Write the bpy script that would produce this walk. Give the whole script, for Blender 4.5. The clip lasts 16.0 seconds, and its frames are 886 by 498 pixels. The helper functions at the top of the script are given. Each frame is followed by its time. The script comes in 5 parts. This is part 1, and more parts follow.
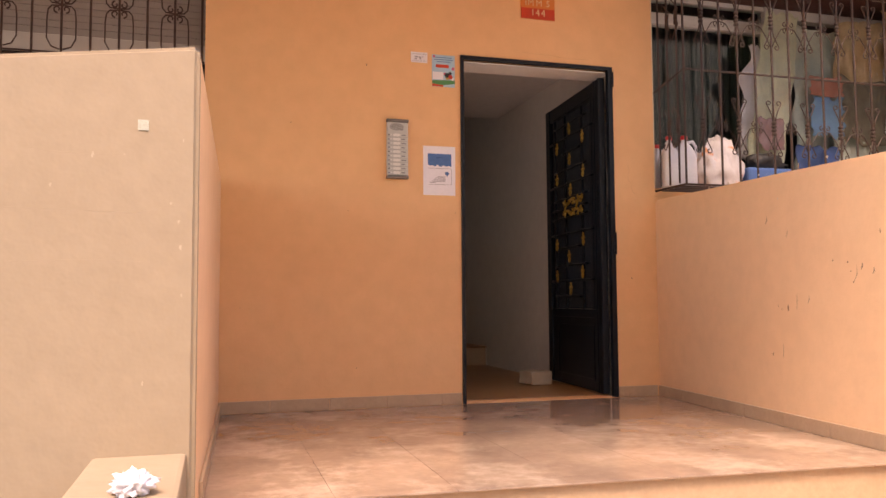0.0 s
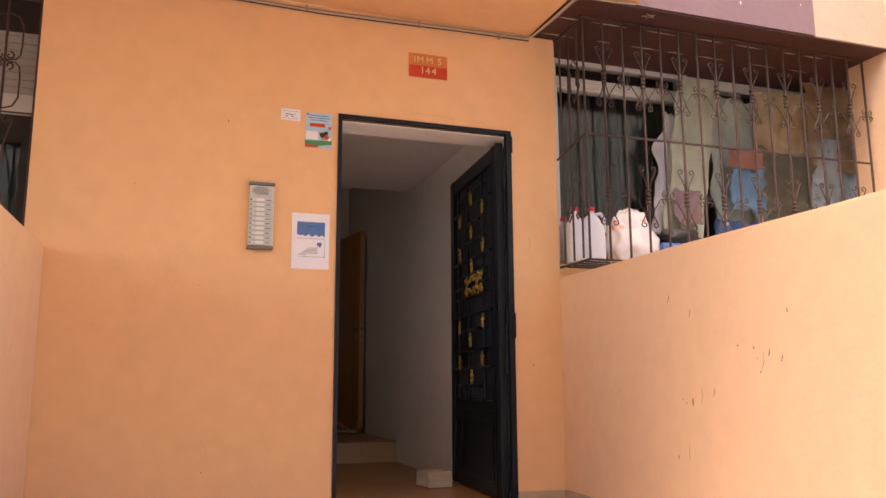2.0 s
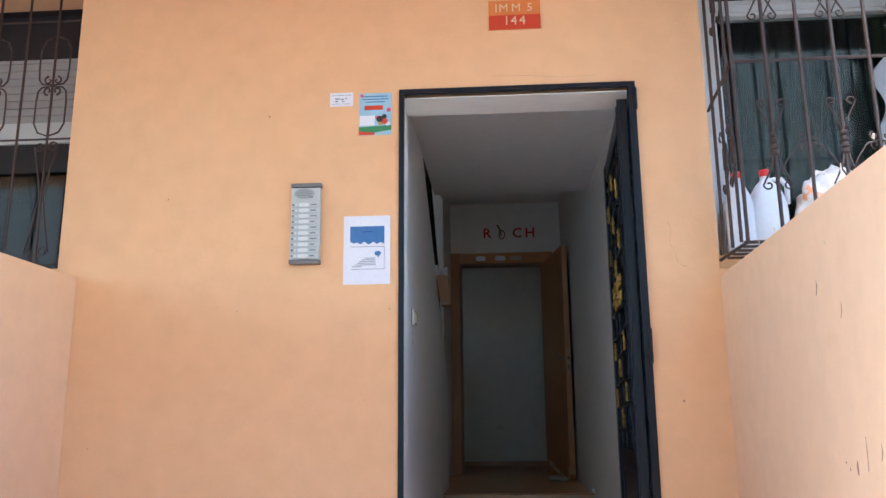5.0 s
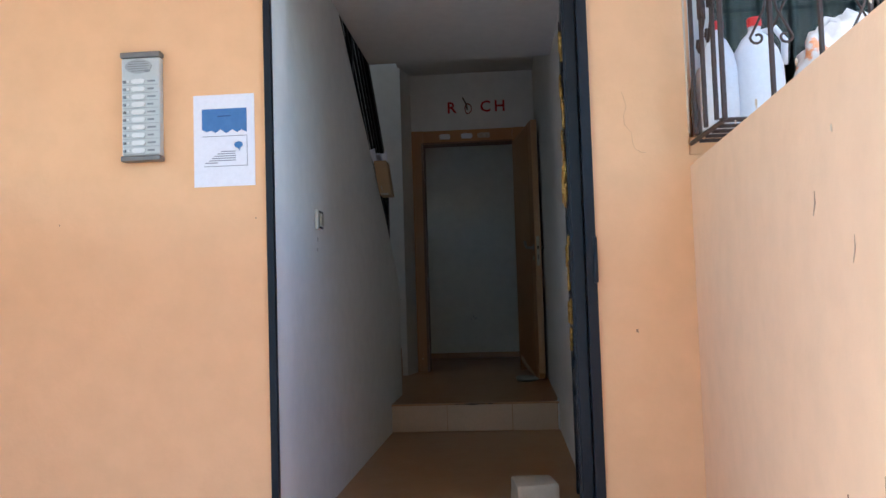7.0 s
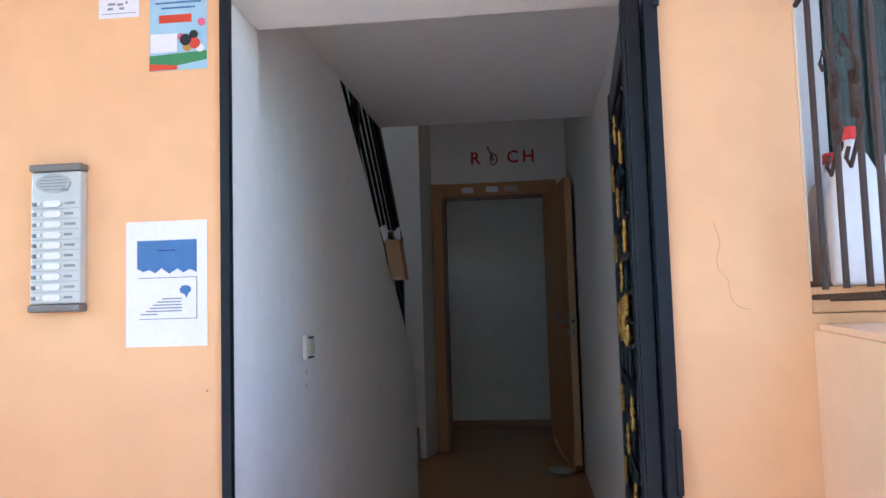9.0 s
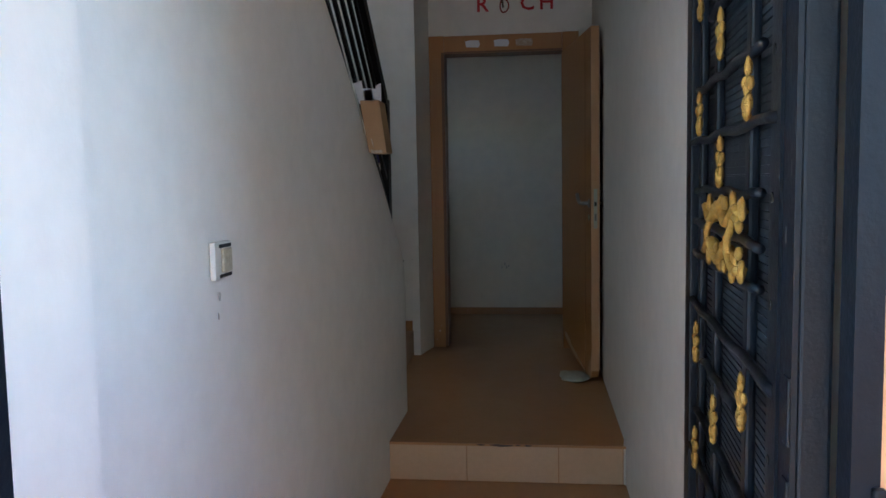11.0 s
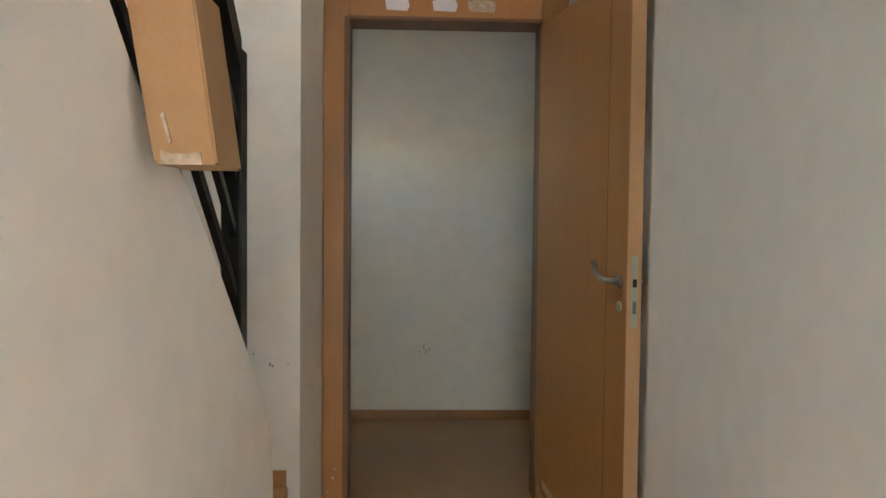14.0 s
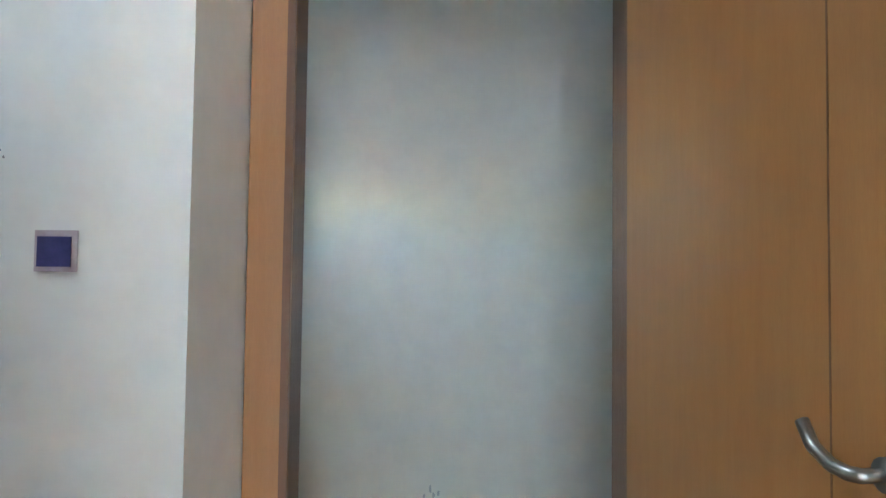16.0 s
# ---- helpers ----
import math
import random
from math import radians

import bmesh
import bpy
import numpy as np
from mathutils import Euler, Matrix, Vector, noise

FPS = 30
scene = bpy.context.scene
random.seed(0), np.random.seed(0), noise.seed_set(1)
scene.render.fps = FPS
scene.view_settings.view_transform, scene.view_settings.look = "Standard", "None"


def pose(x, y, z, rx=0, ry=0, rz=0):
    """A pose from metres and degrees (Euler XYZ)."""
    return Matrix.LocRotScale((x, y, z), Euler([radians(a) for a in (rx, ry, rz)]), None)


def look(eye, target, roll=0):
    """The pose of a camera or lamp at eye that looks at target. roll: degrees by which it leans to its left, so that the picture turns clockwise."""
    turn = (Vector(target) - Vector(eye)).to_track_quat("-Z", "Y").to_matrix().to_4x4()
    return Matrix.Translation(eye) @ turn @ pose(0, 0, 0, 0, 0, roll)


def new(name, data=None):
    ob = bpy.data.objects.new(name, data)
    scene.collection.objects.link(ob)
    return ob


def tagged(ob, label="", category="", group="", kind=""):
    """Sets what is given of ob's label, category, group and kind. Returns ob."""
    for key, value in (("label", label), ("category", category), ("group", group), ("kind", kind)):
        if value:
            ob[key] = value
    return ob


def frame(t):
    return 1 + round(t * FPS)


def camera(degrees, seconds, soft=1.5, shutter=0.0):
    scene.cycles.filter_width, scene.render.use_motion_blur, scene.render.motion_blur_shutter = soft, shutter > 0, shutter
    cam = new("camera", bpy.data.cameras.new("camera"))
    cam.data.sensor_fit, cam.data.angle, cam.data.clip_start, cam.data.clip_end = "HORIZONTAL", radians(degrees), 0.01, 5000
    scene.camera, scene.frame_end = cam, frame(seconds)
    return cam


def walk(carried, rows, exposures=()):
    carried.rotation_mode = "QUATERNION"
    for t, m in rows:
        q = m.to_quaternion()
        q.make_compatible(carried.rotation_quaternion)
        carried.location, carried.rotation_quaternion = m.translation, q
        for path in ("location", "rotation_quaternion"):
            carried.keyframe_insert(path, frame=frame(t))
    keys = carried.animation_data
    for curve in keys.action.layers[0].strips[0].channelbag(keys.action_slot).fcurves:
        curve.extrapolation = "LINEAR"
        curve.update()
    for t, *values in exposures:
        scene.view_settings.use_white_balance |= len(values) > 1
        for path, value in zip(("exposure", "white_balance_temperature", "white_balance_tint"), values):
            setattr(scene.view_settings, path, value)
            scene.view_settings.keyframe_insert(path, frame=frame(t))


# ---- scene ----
cam = camera(58.4, 16.0)
PATH = [
    (0, (0.222, 0.218, 1.329), (0.77, 2.137, 1.461), -0.4),
    (0.5, (0.387, 0.34, 1.331), (0.968, 2.246, 1.512), -0.4),
    (1, (0.432, 0.501, 1.342), (1.106, 2.374, 1.539), -0.2),
    (1.5, (0.57, 0.577, 1.314), (1.296, 2.424, 1.558), 0.2),
    (2, (0.842, 0.645, 1.351), (1.475, 2.511, 1.694), -0.3),
    (2.5, (1.144, 0.799, 1.334), (1.582, 2.691, 1.812), -0.2),
    (3, (1.332, 0.915, 1.342), (1.677, 2.814, 1.867), 0.8),
    (3.5, (1.495, 1.089, 1.339), (1.798, 2.991, 1.878), 0.7),
    (4, (1.717, 1.24, 1.343), (1.898, 3.159, 1.878), -0.1),
    (4.2, (1.826, 1.277, 1.341), (1.921, 3.207, 1.855), -0.0),
    (6.3, (2.193, 2.048, 1.502), (1.959, 4.018, 1.753), -1.6),
    (6.5, (2.253, 2.124, 1.493), (2.065, 4.105, 1.698), -2.1),
    (7, (2.382, 2.311, 1.6), (2.23, 4.302, 1.713), -1.8),
    (7.5, (2.347, 2.472, 1.639), (2.174, 4.463, 1.72), -1.3),
    (8, (2.295, 2.684, 1.749), (2.153, 4.666, 1.972), -3.2),
    (8.2, (2.31, 2.746, 1.82), (2.157, 4.725, 2.063), -3.0),
    (10.5, (2.367, 3.599, 2.124), (2.102, 5.577, 1.995), -0.7),
    (11, (2.304, 3.899, 2.089), (2.073, 5.878, 1.919), -1.0),
    (11.5, (2.226, 4.184, 2.119), (2.062, 6.168, 1.931), -0.4),
    (12, (2.113, 4.57, 2.128), (2.073, 6.565, 1.993), -0.2),
    (12.5, (2.059, 4.898, 2.108), (2.124, 6.895, 2.031), -0.7),
    (13, (2.04, 5.297, 2.106), (2.11, 7.293, 2.006), -0.2),
    (13.5, (2.003, 5.647, 2.126), (2.045, 7.644, 2.025), 0.6),
    (14, (1.94, 6.105, 2.15), (2.026, 8.101, 2.066), 0.6),
    (14.5, (1.933, 6.384, 2.158), (2.09, 8.376, 2.064), -0.1),
    (15, (1.927, 6.709, 2.148), (2.124, 8.695, 2.032), -0.3),
    (15.5, (1.942, 7.032, 2.163), (2.119, 9.023, 2.101), -0.2),
    (16, (2.003, 7.575, 2.189), (2.047, 9.572, 2.284), 0.7),
]
EXPOSURES = [(0.0, 2.3, 9300, 31), (0.5, 2.42, 8900, 28), (1.5, 2.6, 8600, 28), (2.2, 2.6, 8500, 26), (2.7, 2.8, 7500, 18), (3.2, 2.9, 6200, 4), (3.5, 3.0, 5650, 3), (4.0, 3.05, 5500, 4),
             (6.5, 2.98, 5350, 0), (7.5, 3.15, 5450, 1), (8.2, 3.25, 5300, 2),
             (10.5, 3.65, 5300, 6), (11.0, 3.95, 5500, 0), (11.5, 4.75, 6300, 3), (12.0, 5.05, 6500, 4), (12.5, 5.3, 6900, 4), (13.5, 5.5, 8000, 5), (14.0, 5.75, 6800, 1), (14.5, 6.15, 5700, -2), (15.0, 6.4, 5300, -4), (16.0, 6.6, 5350, -4)]
walk(cam, [(t, look(eye, target, roll)) for t, eye, target, roll in PATH], EXPOSURES)

# ---- light ----
world = bpy.data.worlds.new("sky")
scene.world = world
world.use_nodes = True
wn = world.node_tree.nodes
sky = wn.new("ShaderNodeTexSky")
sky.sky_type = "NISHITA"
sky.sun_disc = False
sky.sun_elevation = radians(58)
sky.sun_rotation = radians(200)
wn["Background"].inputs["Strength"].default_value = 0.15
world.node_tree.links.new(sky.outputs[0], wn["Background"].inputs["Color"])
sun = new("sun", bpy.data.lights.new("sun", "SUN"))
sun.data.energy = 1.1
sun.data.angle = radians(20)
sun.data.color = (1.0, 0.95, 0.88)
sun.matrix_world = look((0, 0, 10), (1.1, 5.0, 0.0))
# unseen area lamp added to brighten the landing, standing for daylight down the stairwell
well = new("stairwell_fill", bpy.data.lights.new("stairwell_fill", "AREA"))
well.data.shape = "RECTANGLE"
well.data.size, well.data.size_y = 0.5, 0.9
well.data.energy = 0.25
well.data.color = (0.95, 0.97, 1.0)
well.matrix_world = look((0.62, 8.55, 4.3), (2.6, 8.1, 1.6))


# ---- materials ----
def material(name, colour, rough=0.8, second=None, scale=3.0, amount=0.5, bump=0.1, bump_scale=60.0, metal=0.0,
             stain=None, stain_scale=1.2, stain_edge=(0.55, 0.75), spots=None, coat=0.0, stretch=(1, 1, 1)):
    """A painted, stony or wooden surface: broad variation, fine grain, optional stains, and bump."""
    m = bpy.data.materials.new(name)
    m.use_nodes = True
    nt = m.node_tree
    b = nt.nodes["Principled BSDF"]
    b.inputs["Metallic"].default_value = metal
    b.inputs["Coat Weight"].default_value = coat
    geo = nt.nodes.new("ShaderNodeNewGeometry")
    mp = nt.nodes.new("ShaderNodeMapping")
    mp.inputs["Scale"].default_value = stretch
    nt.links.new(geo.outputs["Position"], mp.inputs["Vector"])
    pos = mp.outputs[0]

    def noise_node(s, detail=5.0, rough_=0.6):
        n = nt.nodes.new("ShaderNodeTexNoise")
        n.inputs["Scale"].default_value = s
        n.inputs["Detail"].default_value = detail
        n.inputs["Roughness"].default_value = rough_
        nt.links.new(pos, n.inputs["Vector"])
        return n.outputs["Fac"]

    def ramp(fac, lo, hi):
        r = nt.nodes.new("ShaderNodeMapRange")
        r.inputs["From Min"].default_value, r.inputs["From Max"].default_value = lo, hi
        nt.links.new(fac, r.inputs["Value"])
        return r.outputs[0]

    def mix(fac, a, c):
        x = nt.nodes.new("ShaderNodeMix")
        x.data_type = "RGBA"
        nt.links.new(fac, x.inputs["Factor"])
        for sock, v in ((x.inputs["A"], a), (x.inputs["B"], c)):
            if isinstance(v, tuple):
                sock.default_value = (*v, 1)
            else:
                nt.links.new(v, sock)
        return x.outputs["Result"]

    second = second or tuple(c * 0.86 for c in colour)
    col = mix(ramp(noise_node(scale), 0.5 - amount / 2, 0.5 + amount / 2), colour, second)
    fine = noise_node(scale * 14, 3.0)
    col = mix(ramp(fine, 0.35, 1.6), col, tuple(c * 0.82 for c in second))
    if stain:
        col = mix(ramp(noise_node(stain_scale, 8.0, 0.7), *stain_edge), col, stain)
    if spots:
        col = mix(ramp(noise_node(9.0, 2.0, 0.5), 0.74, 0.78), col, spots)
    nt.links.new(col, b.inputs["Base Color"])
    nt.links.new(ramp(noise_node(scale * 3), 0.0, 1.0), b.inputs["Roughness"])
    rr = b.inputs["Roughness"].links[0].from_node
    rr.inputs["To Min"].default_value, rr.inputs["To Max"].default_value = rough * 0.8, min(1.0, rough * 1.2)
    if bump:
        bn = nt.nodes.new("ShaderNodeBump")
        bn.inputs["Strength"].default_value = bump
        bn.inputs["Distance"].default_value = 0.01
        add = nt.nodes.new("ShaderNodeMath")
        nt.links.new(noise_node(bump_scale, 4.0), add.inputs[0])
        nt.links.new(noise_node(bump_scale * 0.1, 4.0), add.inputs[1])
        nt.links.new(add.outputs[0], bn.inputs["Height"])
        nt.links.new(bn.outputs[0], b.inputs["Normal"])
    return m


M = {
    "facade": material("facade_paint", (0.82, 0.50, 0.27), 0.85, (0.79, 0.465, 0.245), 0.7, 0.6, 0.10, 45),
    "peach": material("peach_paint", (0.84, 0.57, 0.35), 0.8, (0.81, 0.535, 0.325), 0.8, 0.6, 0.2, 20),
    "cream": material("cream_render", (0.335, 0.258, 0.178), 0.9, (0.295, 0.225, 0.152), 1.1, 0.5, 0.6, 6),
    "marble": material("porch_marble", (0.42, 0.31, 0.235), 0.14, (0.28, 0.20, 0.152), 2.2, 0.26, 0.02, 30, stain=(0.50, 0.40, 0.32), stain_scale=2.4, stain_edge=(0.50, 0.66)),
    "plinth": material("stone_skirting", (0.52, 0.38, 0.255), 0.45, (0.41, 0.285, 0.19), 4),
    "white": material("white_wall", (0.87, 0.845, 0.80), 0.8, (0.845, 0.82, 0.775), 0.8, 0.7, 0.06, 40),
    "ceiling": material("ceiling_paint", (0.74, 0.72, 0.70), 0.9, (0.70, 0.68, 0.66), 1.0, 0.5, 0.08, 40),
    "tile": material("brown_floor_tile", (0.44, 0.225, 0.09), 0.34, (0.39, 0.195, 0.075), 2.5, 0.5, 0.03, 50),
    "riser": material("riser_tile", (0.60, 0.42, 0.27), 0.35, (0.55, 0.38, 0.24), 3),
    "wood": material("beech_laminate", (0.46, 0.225, 0.075), 0.42, (0.41, 0.19, 0.06), 5, 0.5, 0.04, 60, stretch=(6, 6, 0.6)),
    "wood_light": material("beech_edging", (0.60, 0.35, 0.17), 0.45, (0.56, 0.32, 0.155), 5, stretch=(6, 6, 0.6)),
    "black": material("black_metal", (0.006, 0.009, 0.015), 0.34, (0.010, 0.014, 0.022), 20, 0.5, 0.1, 90),
    "iron": material("wrought_iron", (0.036, 0.027, 0.023), 0.6, (0.065, 0.034, 0.024), 18, 0.6, 0.3, 90, metal=0.2),
    "gold": material("gold_paint", (0.62, 0.40, 0.09), 0.5, (0.34, 0.20, 0.04), 45, 0.4, 0.6, 140, metal=0.2),
    "brown": material("brown_paint", (0.085, 0.03, 0.022), 0.6, (0.06, 0.02, 0.015), 3, 0.5, 0.2, 30),
    "mauve": material("mauve_paint", (0.17, 0.105, 0.115), 0.85, (0.145, 0.088, 0.098), 2, 0.5, 0.2, 30, spots=(0.6, 0.55, 0.5)),
    "alu": material("white_aluminium", (0.62, 0.62, 0.60), 0.4, (0.56, 0.56, 0.54), 8, metal=0.0),
    "dark": material("room_dimness_black", (0.05, 0.045, 0.04), 0.9),
    "grey": material("grey_render", (0.36, 0.33, 0.31), 0.9),
    "asphalt": material("street_paving", (0.30, 0.26, 0.23), 0.9, (0.24, 0.21, 0.19), 2, 0.5, 0.3, 30),
    "paper": material("white_paper", (0.80, 0.79, 0.84), 0.6, (0.77, 0.76, 0.81), 6, 0.5, 0.02),
}


M.update({
    # darkened beech: shade of the jamb, bead and groove put into the colour
    "wood_shaded": material("beech_in_shade", (0.22, 0.11, 0.05), 0.45, (0.18, 0.085, 0.04), 5, stretch=(6, 6, 0.6)),
    "paint": material("white_gloss_paint", (0.74, 0.72, 0.68), 0.5),
    "scratch": material("grey_brown_scratch", (0.42, 0.27, 0.18), 0.9),
    "chip": material("plaster_chip", (0.36, 0.20, 0.12), 0.9), "crack": material("hairline_crack", (0.66, 0.38, 0.205), 0.9),
    "chip_dark": material("dark_chipped_edge", (0.09, 0.06, 0.045), 0.9),
    "cream_upper": material("stained_cream_wall", (0.37, 0.31, 0.235), 0.9, (0.33, 0.27, 0.20), 1.5, 0.5, 0.3, 14, stain=(0.22, 0.19, 0.15), stain_scale=1.4, stain_edge=(0.6, 0.8)),
    # white of the back wall, tinted to carry its warm light
    "white_warmed": material("warm_light_white", (0.87, 0.81, 0.70), 0.8, (0.84, 0.78, 0.67), 0.8, 0.7, 0.06, 40),
    "cream_chip": material("cream_plaster_chip", (0.42, 0.335, 0.24), 0.9),
    "chip_pale": material("pale_chip", (0.72, 0.58, 0.42), 0.9),
    "scuff": material("dark_scuff", (0.34, 0.31, 0.29), 0.9, (0.22, 0.20, 0.19), 60),
    "scuff_soft": material("grey_scuff", (0.60, 0.56, 0.52), 0.9, (0.48, 0.45, 0.42), 40),
    "sign_orange": material("orange_enamel", (0.72, 0.24, 0.06), 0.4, (0.66, 0.20, 0.05), 12),
    "sign_red": material("red_enamel", (0.62, 0.06, 0.025), 0.4, (0.55, 0.05, 0.02), 12),
    "cream_ink": material("cream_letters", (0.82, 0.60, 0.38), 0.6),
    "steel": material("brushed_steel", (0.34, 0.35, 0.34), 0.42, (0.40, 0.41, 0.40), 20, metal=0.35),
    "steel_pale": material("pale_satin_steel", (0.56, 0.58, 0.56), 0.42, (0.50, 0.52, 0.50), 20, metal=0.25),
    "steel_dark": material("dull_steel", (0.22, 0.21, 0.20), 0.45, (0.17, 0.16, 0.155), 20, metal=0.5),
    "plate_pale": material("name_plate_plastic", (0.80, 0.80, 0.77), 0.4),
    "button": material("button_plastic", (0.16, 0.17, 0.18), 0.5, (0.30, 0.31, 0.32), 60),
    "blue_ink": material("blue_print", (0.05, 0.14, 0.34), 0.6, (0.07, 0.19, 0.42), 30),
    "blue_dark": material("dark_blue_print", (0.02, 0.06, 0.20), 0.6),
    "grey_ink": material("grey_print", (0.30, 0.30, 0.34), 0.7),
    "sky_ink": material("light_blue_print", (0.30, 0.52, 0.68), 0.6, (0.42, 0.60, 0.70), 20),
    "green_ink": material("green_print", (0.06, 0.26, 0.10), 0.6),
    "pink_ink": material("pink_print", (0.72, 0.14, 0.26), 0.6),
    "ink_black": material("black_print", (0.02, 0.02, 0.02), 0.6),
    "red_ink": material("red_wall_paint", (0.55, 0.02, 0.03), 0.6),
    "brown_ink": material("brown_wall_paint", (0.30, 0.06, 0.04), 0.7),
    "green_dark_ink": material("dark_green_wall_paint", (0.12, 0.11, 0.08), 0.7),
    "cable_pale": material("cream_cable", (0.62, 0.50, 0.38), 0.5),
    "cable_tan": material("tan_cable", (0.42, 0.28, 0.18), 0.6),
    "cable_dark": material("dark_cable", (0.06, 0.045, 0.04), 0.6),
    "slate": material("blue_grey_sheet", (0.030, 0.040, 0.054), 0.45, (0.042, 0.053, 0.068), 15),
    "stone_pale": material("pale_limestone", (0.62, 0.54, 0.43), 0.85, (0.52, 0.44, 0.34), 12, 0.5, 0.5, 40),
    "stone_green": material("greenish_stone", (0.46, 0.46, 0.38), 0.85, (0.38, 0.38, 0.31), 12, 0.5, 0.5, 40),
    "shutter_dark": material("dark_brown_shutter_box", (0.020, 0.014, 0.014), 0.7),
    "shutter_grey": material("grey_shutter", (0.40, 0.375, 0.36), 0.5, (0.36, 0.34, 0.325), 5),
    "iron_black": material("black_iron", (0.035, 0.02, 0.018), 0.55, (0.07, 0.03, 0.02), 18, 0.5, 0.2, 90),
    "curtain": material("grey_green_curtain", (0.045, 0.065, 0.06), 0.9, (0.03, 0.045, 0.042), 4),
    "sheet_green": material("pale_green_plastic", (0.74, 0.78, 0.60), 0.4, (0.54, 0.62, 0.50), 4.5, 0.3, 0.6, 14, stain=(0.70, 0.66, 0.50), stain_scale=4),
    "sheet_teal": material("grey_green_tarpaulin", (0.62, 0.70, 0.62), 0.4, (0.36, 0.46, 0.42), 3.5, 0.35, 0.4, 18),
    "sheet_tan": material("tan_blanket", (0.66, 0.55, 0.36), 0.8, (0.42, 0.30, 0.16), 4.5, 0.3, 0.4, 18, stain=(0.46, 0.44, 0.30), stain_scale=4),
    "cloth_red": material("faded_red_cloth", (0.42, 0.16, 0.11), 0.8, (0.44, 0.25, 0.20), 8),
    "cloth_blue": material("light_blue_cloth", (0.13, 0.30, 0.52), 0.8, (0.18, 0.36, 0.52), 8),
    "cloth_blue_deep": material("blue_plastic", (0.05, 0.11, 0.30), 0.45, (0.05, 0.14, 0.34), 8),
    "plastic_white": material("white_plastic", (0.72, 0.72, 0.75), 0.4, (0.66, 0.66, 0.69), 6),
    "bag_white": material("white_bag_orange_marks", (0.72, 0.68, 0.68), 0.4, (0.64, 0.58, 0.56), 10, 0.5, 0.3, 30, stain=(0.75, 0.30, 0.12), stain_scale=7, stain_edge=(0.60, 0.64)),
    "cloth_brown": material("ochre_brown_cloth", (0.56, 0.42, 0.25), 0.85, (0.34, 0.21, 0.12), 5, 0.3, 0.4, 18, stain=(0.50, 0.44, 0.26), stain_scale=5),
    "cloth_green": material("dull_green_cloth", (0.20, 0.19, 0.14), 0.85, (0.12, 0.12, 0.09), 6, 0.4, 0.4, 18),
    "cloth_pale": material("pale_blue_plastic", (0.34, 0.46, 0.52), 0.4, (0.55, 0.58, 0.56), 7, 0.3, 0.4, 18, stain=(0.16, 0.26, 0.36), stain_scale=6, stain_edge=(0.52, 0.6)),
    "cloth_pink": material("faded_pink_cloth", (0.42, 0.25, 0.26), 0.8, (0.30, 0.24, 0.26), 12, 0.4, 0.3, 30),
    "mauve_grey": material("light_grey_sheet", (0.40, 0.37, 0.34), 0.7, (0.34, 0.31, 0.29), 3),
    "cap_red": material("red_cap", (0.65, 0.03, 0.03), 0.4),
    "streak": material("pale_streak", (0.42, 0.30, 0.24), 0.9, (0.62, 0.55, 0.50), 12),
    "switch_white": material("switch_plastic", (0.78, 0.76, 0.70), 0.4),
    "switch_yellow": material("aged_switch_plastic", (0.62, 0.56, 0.42), 0.4, (0.40, 0.34, 0.24), 60),
    "rail_black": material("black_enamel_rail", (0.008, 0.008, 0.009), 0.4),
    "cardboard": material("brown_cardboard", (0.46, 0.28, 0.14), 0.75, (0.41, 0.245, 0.12), 14, 0.5, 0.1, 80),
    "tape": material("clear_tape_worn", (0.66, 0.58, 0.48), 0.25, (0.40, 0.28, 0.18), 70),
    "tag_edge": material("pink_white_edge", (0.42, 0.28, 0.30), 0.6, (0.55, 0.48, 0.48), 60),
    "tag_blue": material("dark_blue_face", (0.02, 0.02, 0.09), 0.4, (0.05, 0.04, 0.14), 60),
    "red_wood": material("dark_red_wood", (0.06, 0.012, 0.008), 0.6),
    "chrome": material("brushed_handle_steel", (0.42, 0.41, 0.38), 0.30, (0.39, 0.38, 0.355), 30, 0.5, 0.01, metal=0.9),
    "brass_pale": material("pale_brass", (0.50, 0.50, 0.38), 0.4, (0.42, 0.44, 0.34), 60, metal=0.5),
})
def vary_by_piece(mat, low, high):
    """Give each slab its own slightly lighter or darker stone."""
    nt = mat.node_tree
    b = nt.nodes["Principled BSDF"]
    src = b.inputs["Base Color"].links[0].from_socket
    info = nt.nodes.new("ShaderNodeObjectInfo")
    r = nt.nodes.new("ShaderNodeMapRange")
    r.inputs["To Min"].default_value, r.inputs["To Max"].default_value = low, high
    nt.links.new(info.outputs["Random"], r.inputs["Value"])
    hsv = nt.nodes.new("ShaderNodeHueSaturation")
    nt.links.new(src, hsv.inputs["Color"])
    nt.links.new(r.outputs[0], hsv.inputs["Value"])
    nt.links.new(hsv.outputs[0], b.inputs["Base Color"])


vary_by_piece(M["marble"], 0.92, 1.05)
glass = bpy.data.materials.new("window_glass")
glass.use_nodes = True
gb_ = glass.node_tree.nodes["Principled BSDF"]
gb_.inputs["Base Color"].default_value = (0.75, 0.85, 0.82, 1)
gb_.inputs["Roughness"].default_value = 0.03
gb_.inputs["Transmission Weight"].default_value = 1.0
gb_.inputs["IOR"].default_value = 1.45
M["glass"] = glass
for key, lev in (("black", 0.26), ("slate", 0.2), ("rail_black", 0.2), ("white", 0.25), ("facade", 0.3)):
    M[key].node_tree.nodes["Principled BSDF"].inputs["Specular IOR Level"].default_value = lev


